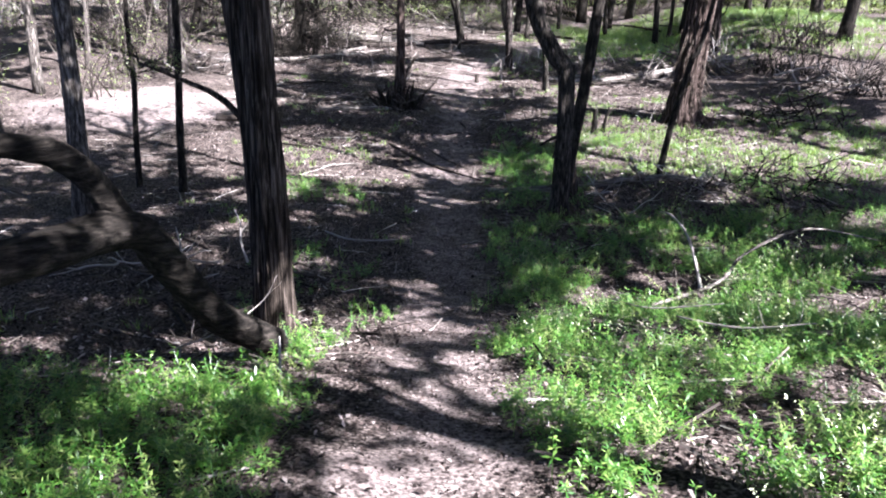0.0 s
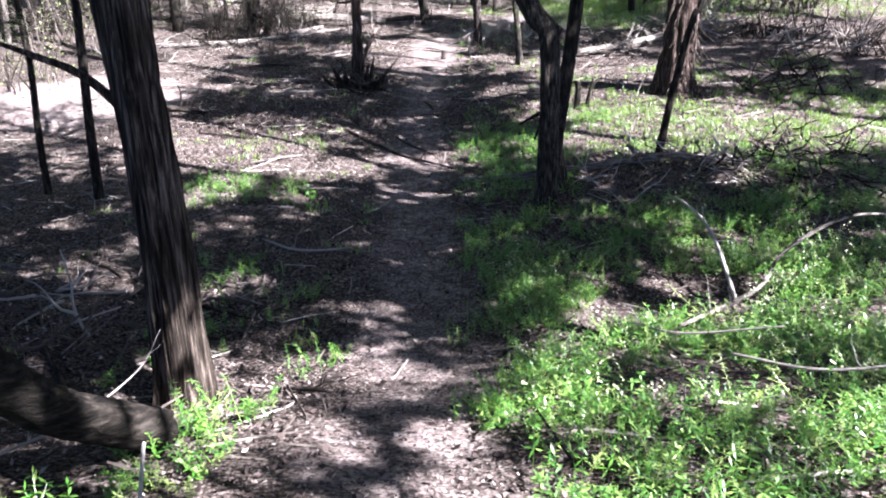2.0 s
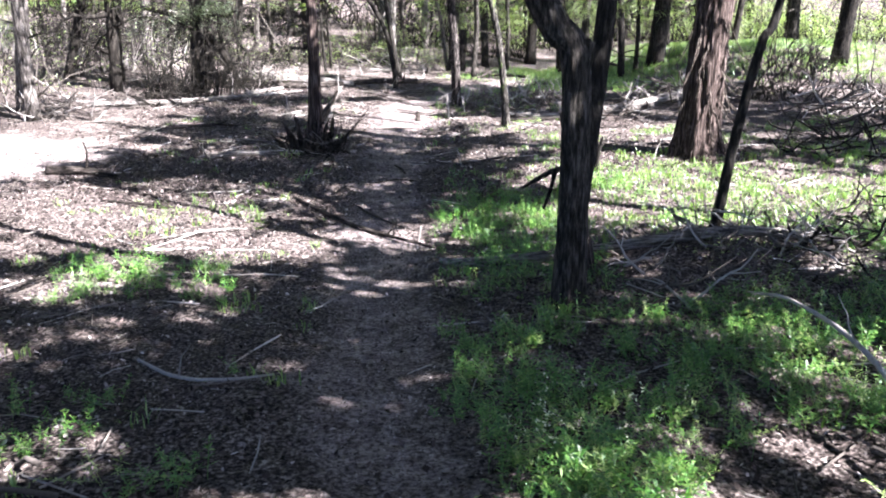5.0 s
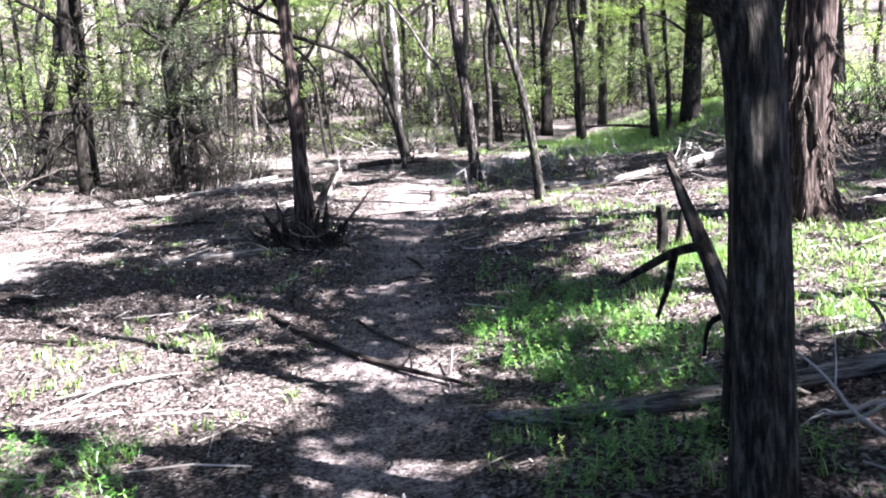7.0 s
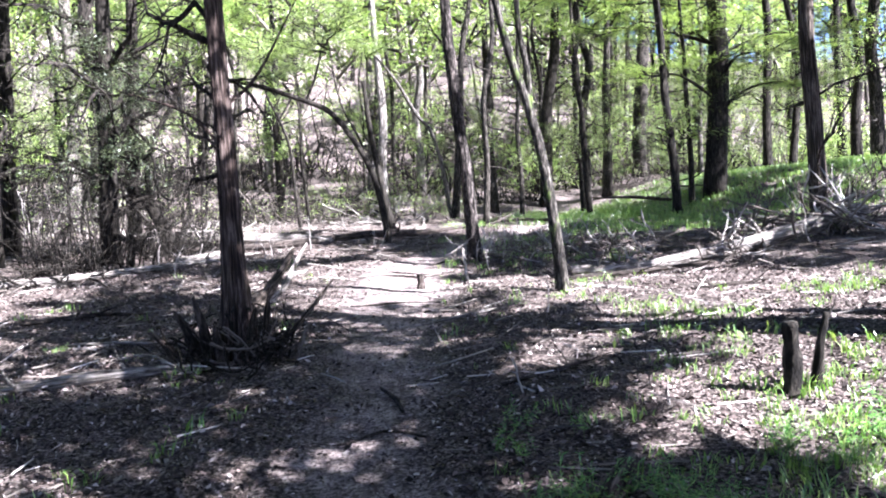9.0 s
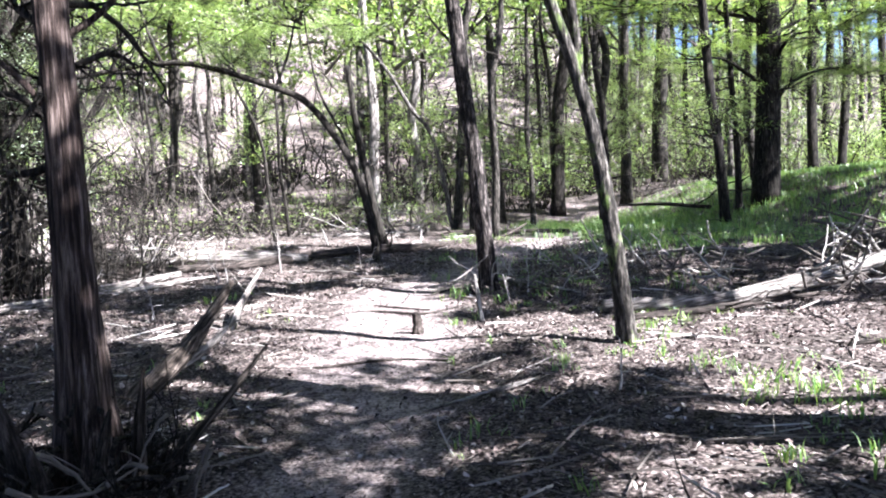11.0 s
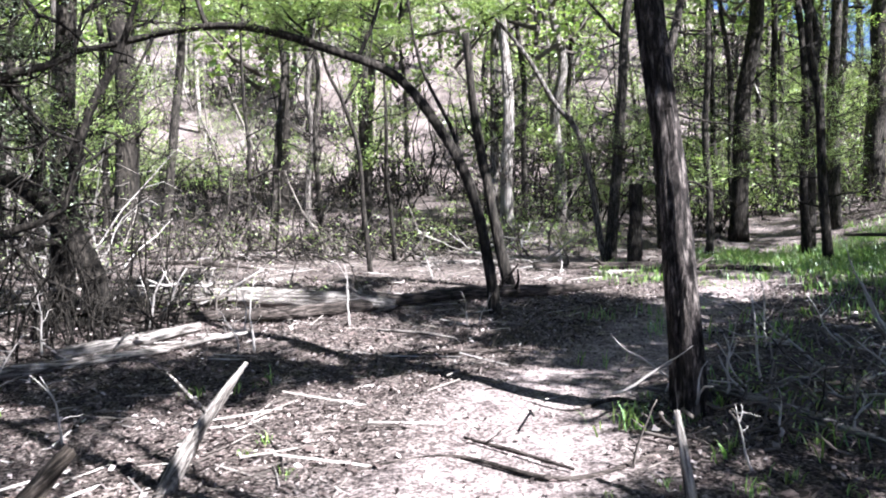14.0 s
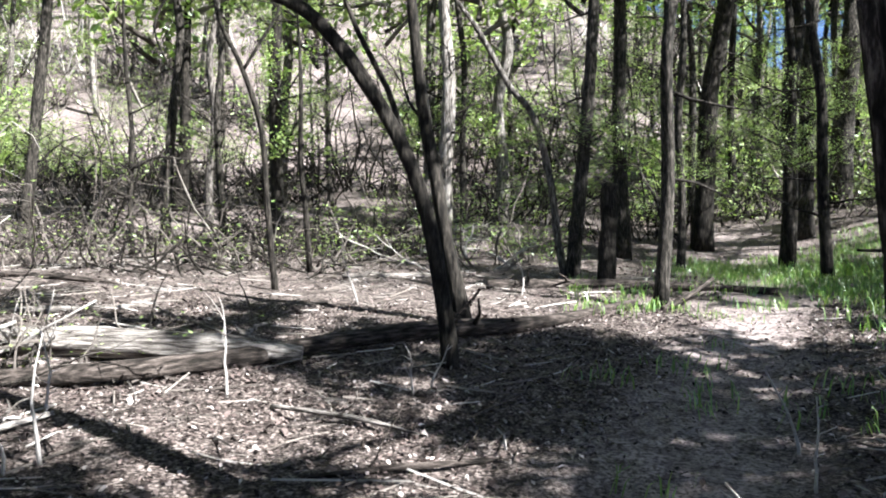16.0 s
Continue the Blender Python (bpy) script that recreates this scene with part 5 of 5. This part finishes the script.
quads_object("flower_heads", planted(flower, spots, rng.uniform(0.6, 1.4, len(spots)), rng, wild=0.3), BLOSSOM, "tiny pale flower heads over the undergrowth", "flowers")
tufts = []
for k in range(4):
    spots = scatter(rng, 4600, -4, 9, 4, 24, grass_cover)
    tufts.append(planted(grass_template(k, 12, 0.095, 0.09), spots, rng.uniform(0.5, 1.4, len(spots)), rng))
    spots = scatter(rng, 1700, 1.5, 16, 22, 38, grass_cover)
    tufts.append(planted(grass_template(k + 10, 12, 0.1, 0.17), spots, rng.uniform(1.0, 1.9, len(spots)), rng))
quads_object("grass", np.concatenate(tufts), GRASS, "patches of fresh yellow-green woodland grass", "grass")


def litter(rng, count, x0, x1, y0, y1, size, cover, lift=0.012):
    p = scatter(rng, count, x0, x1, y0, y1, cover)
    n = len(p)
    a = rng.rand(n) * 6.283
    tilt = rng.randn(n) * 0.38
    d = np.stack([np.cos(a) * np.cos(tilt), np.sin(a) * np.cos(tilt), np.sin(tilt)], 1)
    w = np.stack([-np.sin(a), np.cos(a), rng.randn(n) * 0.4], 1)
    s = (size * (0.5 + rng.rand(n)))[:, None]
    wide = (0.25 + 0.45 * rng.rand(n))[:, None]
    c = np.concatenate([p, (lie(p[:, 0], p[:, 1]) + bumps(p[:, 0], p[:, 1]) + lift * rng.rand(n) * 2)[:, None]], 1)
    curl = np.array((0, 0, 1.0)) * s * (0.25 * rng.rand(n) - 0.05)[:, None]
    return np.stack([c - d * s * 0.5, c + w * s * wide * 0.5 + curl, c + d * s * 0.5, c - w * s * wide * 0.5 + curl], 1)


def litter_cover(x, y):
    d = np.abs(x - path_x(y))
    bare = smooth(18, 20.5, y) * (1 - smooth(24, 26, y))
    # leaves are thinned where the left clearing's glare is painted
    return (0.22 - 0.14 * bare + (0.78 + 0.14 * bare) * np.clip((d - 0.25 - 0.3 * bare) / 0.5, 0, 1)) * (0.55 + 0.45 * patchy(x, y, 1.9, 6)) * (1 - 0.55 * np.clip(herb_cover(x, y), 0, 1)) * (1 - 0.75 * smooth(0, 0.5, 1 - ((x + 6.3) / 2.7) ** 2 - ((y - 16.6) / 2.5) ** 2))


leaves = np.concatenate([litter(rng, 100000, -4.5, 5.5, 2.0, 16.0, 0.036, litter_cover), litter(rng, 125000, -5.0, 6.0, 14.0, 29.5, 0.038, litter_cover), litter(rng, 44000, -12, 12, 12.0, 42.0, 0.06, litter_cover), litter(rng, 34000, -0.8, 1.6, 2.0, 24.0, 0.017, lambda x, y: np.exp(-((x - path_x(y)) / 0.5) ** 2), 0.004)])
chips = np.concatenate([litter(rng, 44000, -3.5, 4.0, 3.0, 15.0, 0.019, lambda x, y: 0.35 + 0.65 * np.exp(-((x - path_x(y)) / 0.5) ** 2), 0.006), litter(rng, 20000, -3.5, 4.5, 15.0, 27.0, 0.018, lambda x, y: 0.4 - 0.3 * np.exp(-((x - path_x(y)) / 0.6) ** 2), 0.006)])
quads_object("leaf_chips", chips, CHIPS, "pale chips and crumbs of dry leaves strewn over the path", "leaf litter")
quads_object("leaf_litter", leaves, LITTER, "layer of dry brown and grey fallen leaves", "leaf litter")


def twig_litter(rng, count, x0, x1, y0, y1, cover):
    p = scatter(rng, count, x0, x1, y0, y1, cover)
    n = len(p)
    a = rng.rand(n) * 6.283
    d = np.stack([np.cos(a), np.sin(a), rng.randn(n) * 0.12], 1)
    w = np.stack([-np.sin(a), np.cos(a), np.zeros(n)], 1)
    u = np.array((0, 0, 1.0))
    s = (0.06 + 0.4 * rng.rand(n) ** 2.5)[:, None]
    r = 0.0025 + 0.012 * s
    c = np.concatenate([p, (lie(p[:, 0], p[:, 1]) + bumps(p[:, 0], p[:, 1]) + 0.012)[:, None]], 1)
    bend = w * s * (rng.randn(n) * 0.12)[:, None]
    out = []
    for q0, q1 in ((c - d * s, c + bend), (c + bend, c + d * s)):
        for e0, e1 in ((w * r, u * r * 1.4), (u * r * 1.4, -w * r), (-w * r, w * r)):
            out.append(np.stack([q0 + e0, q1 + e0, q1 + e1, q0 + e1], 1))
    return np.concatenate(out)


def twig_cover(x, y):
    d = np.abs(x - path_x(y))
    return (0.06 + 0.94 * np.clip((d - 0.35 - 0.25 * smooth(18, 20.5, y)) / 0.5, 0, 1)) * (0.3 + 0.7 * patchy(x, y, 1.3, 8))


quads_object("twig_litter", twig_litter(rng, 7000, -6, 7, 2.0, 34, twig_cover), TWIG, "small dark twigs strewn over the leaf litter", "twigs")
quads_object("pale_twig_litter", twig_litter(rng, 3200, -7, 8, 2.0, 38, twig_cover), PALE_TWIG, "bleached twigs strewn over the leaf litter", "twigs")


# ---- shreds of bark on the shaggy cedar ----
def shred(x, y, z, a, tall, seed):
    r = np.random.RandomState(seed)
    p = Vector((x + 0.3 * math.cos(a), y + 0.3 * math.sin(a), z))
    line = [p]
    for i in range(5):
        line.append(line[-1] + Vector((math.cos(a) * (0.02 + 0.02 * i) + r.randn() * 0.015, math.sin(a) * (0.02 + 0.02 * i) + r.randn() * 0.015, -tall / 5)))
    return line


for i in range(34):
    a = 3.4 + 2.9 * rng.rand()
    z = at(5.0, 15.8) + rng.uniform(0.25, 2.0)
    line = [q - Vector(shag.location) for q in shred(5.05, 15.8, z, a, rng.uniform(0.25, 0.6), i)]
    part("bark_strip", tube(line, (0.012, 0.004), 4, seed=i), CEDAR_BARK, shag)
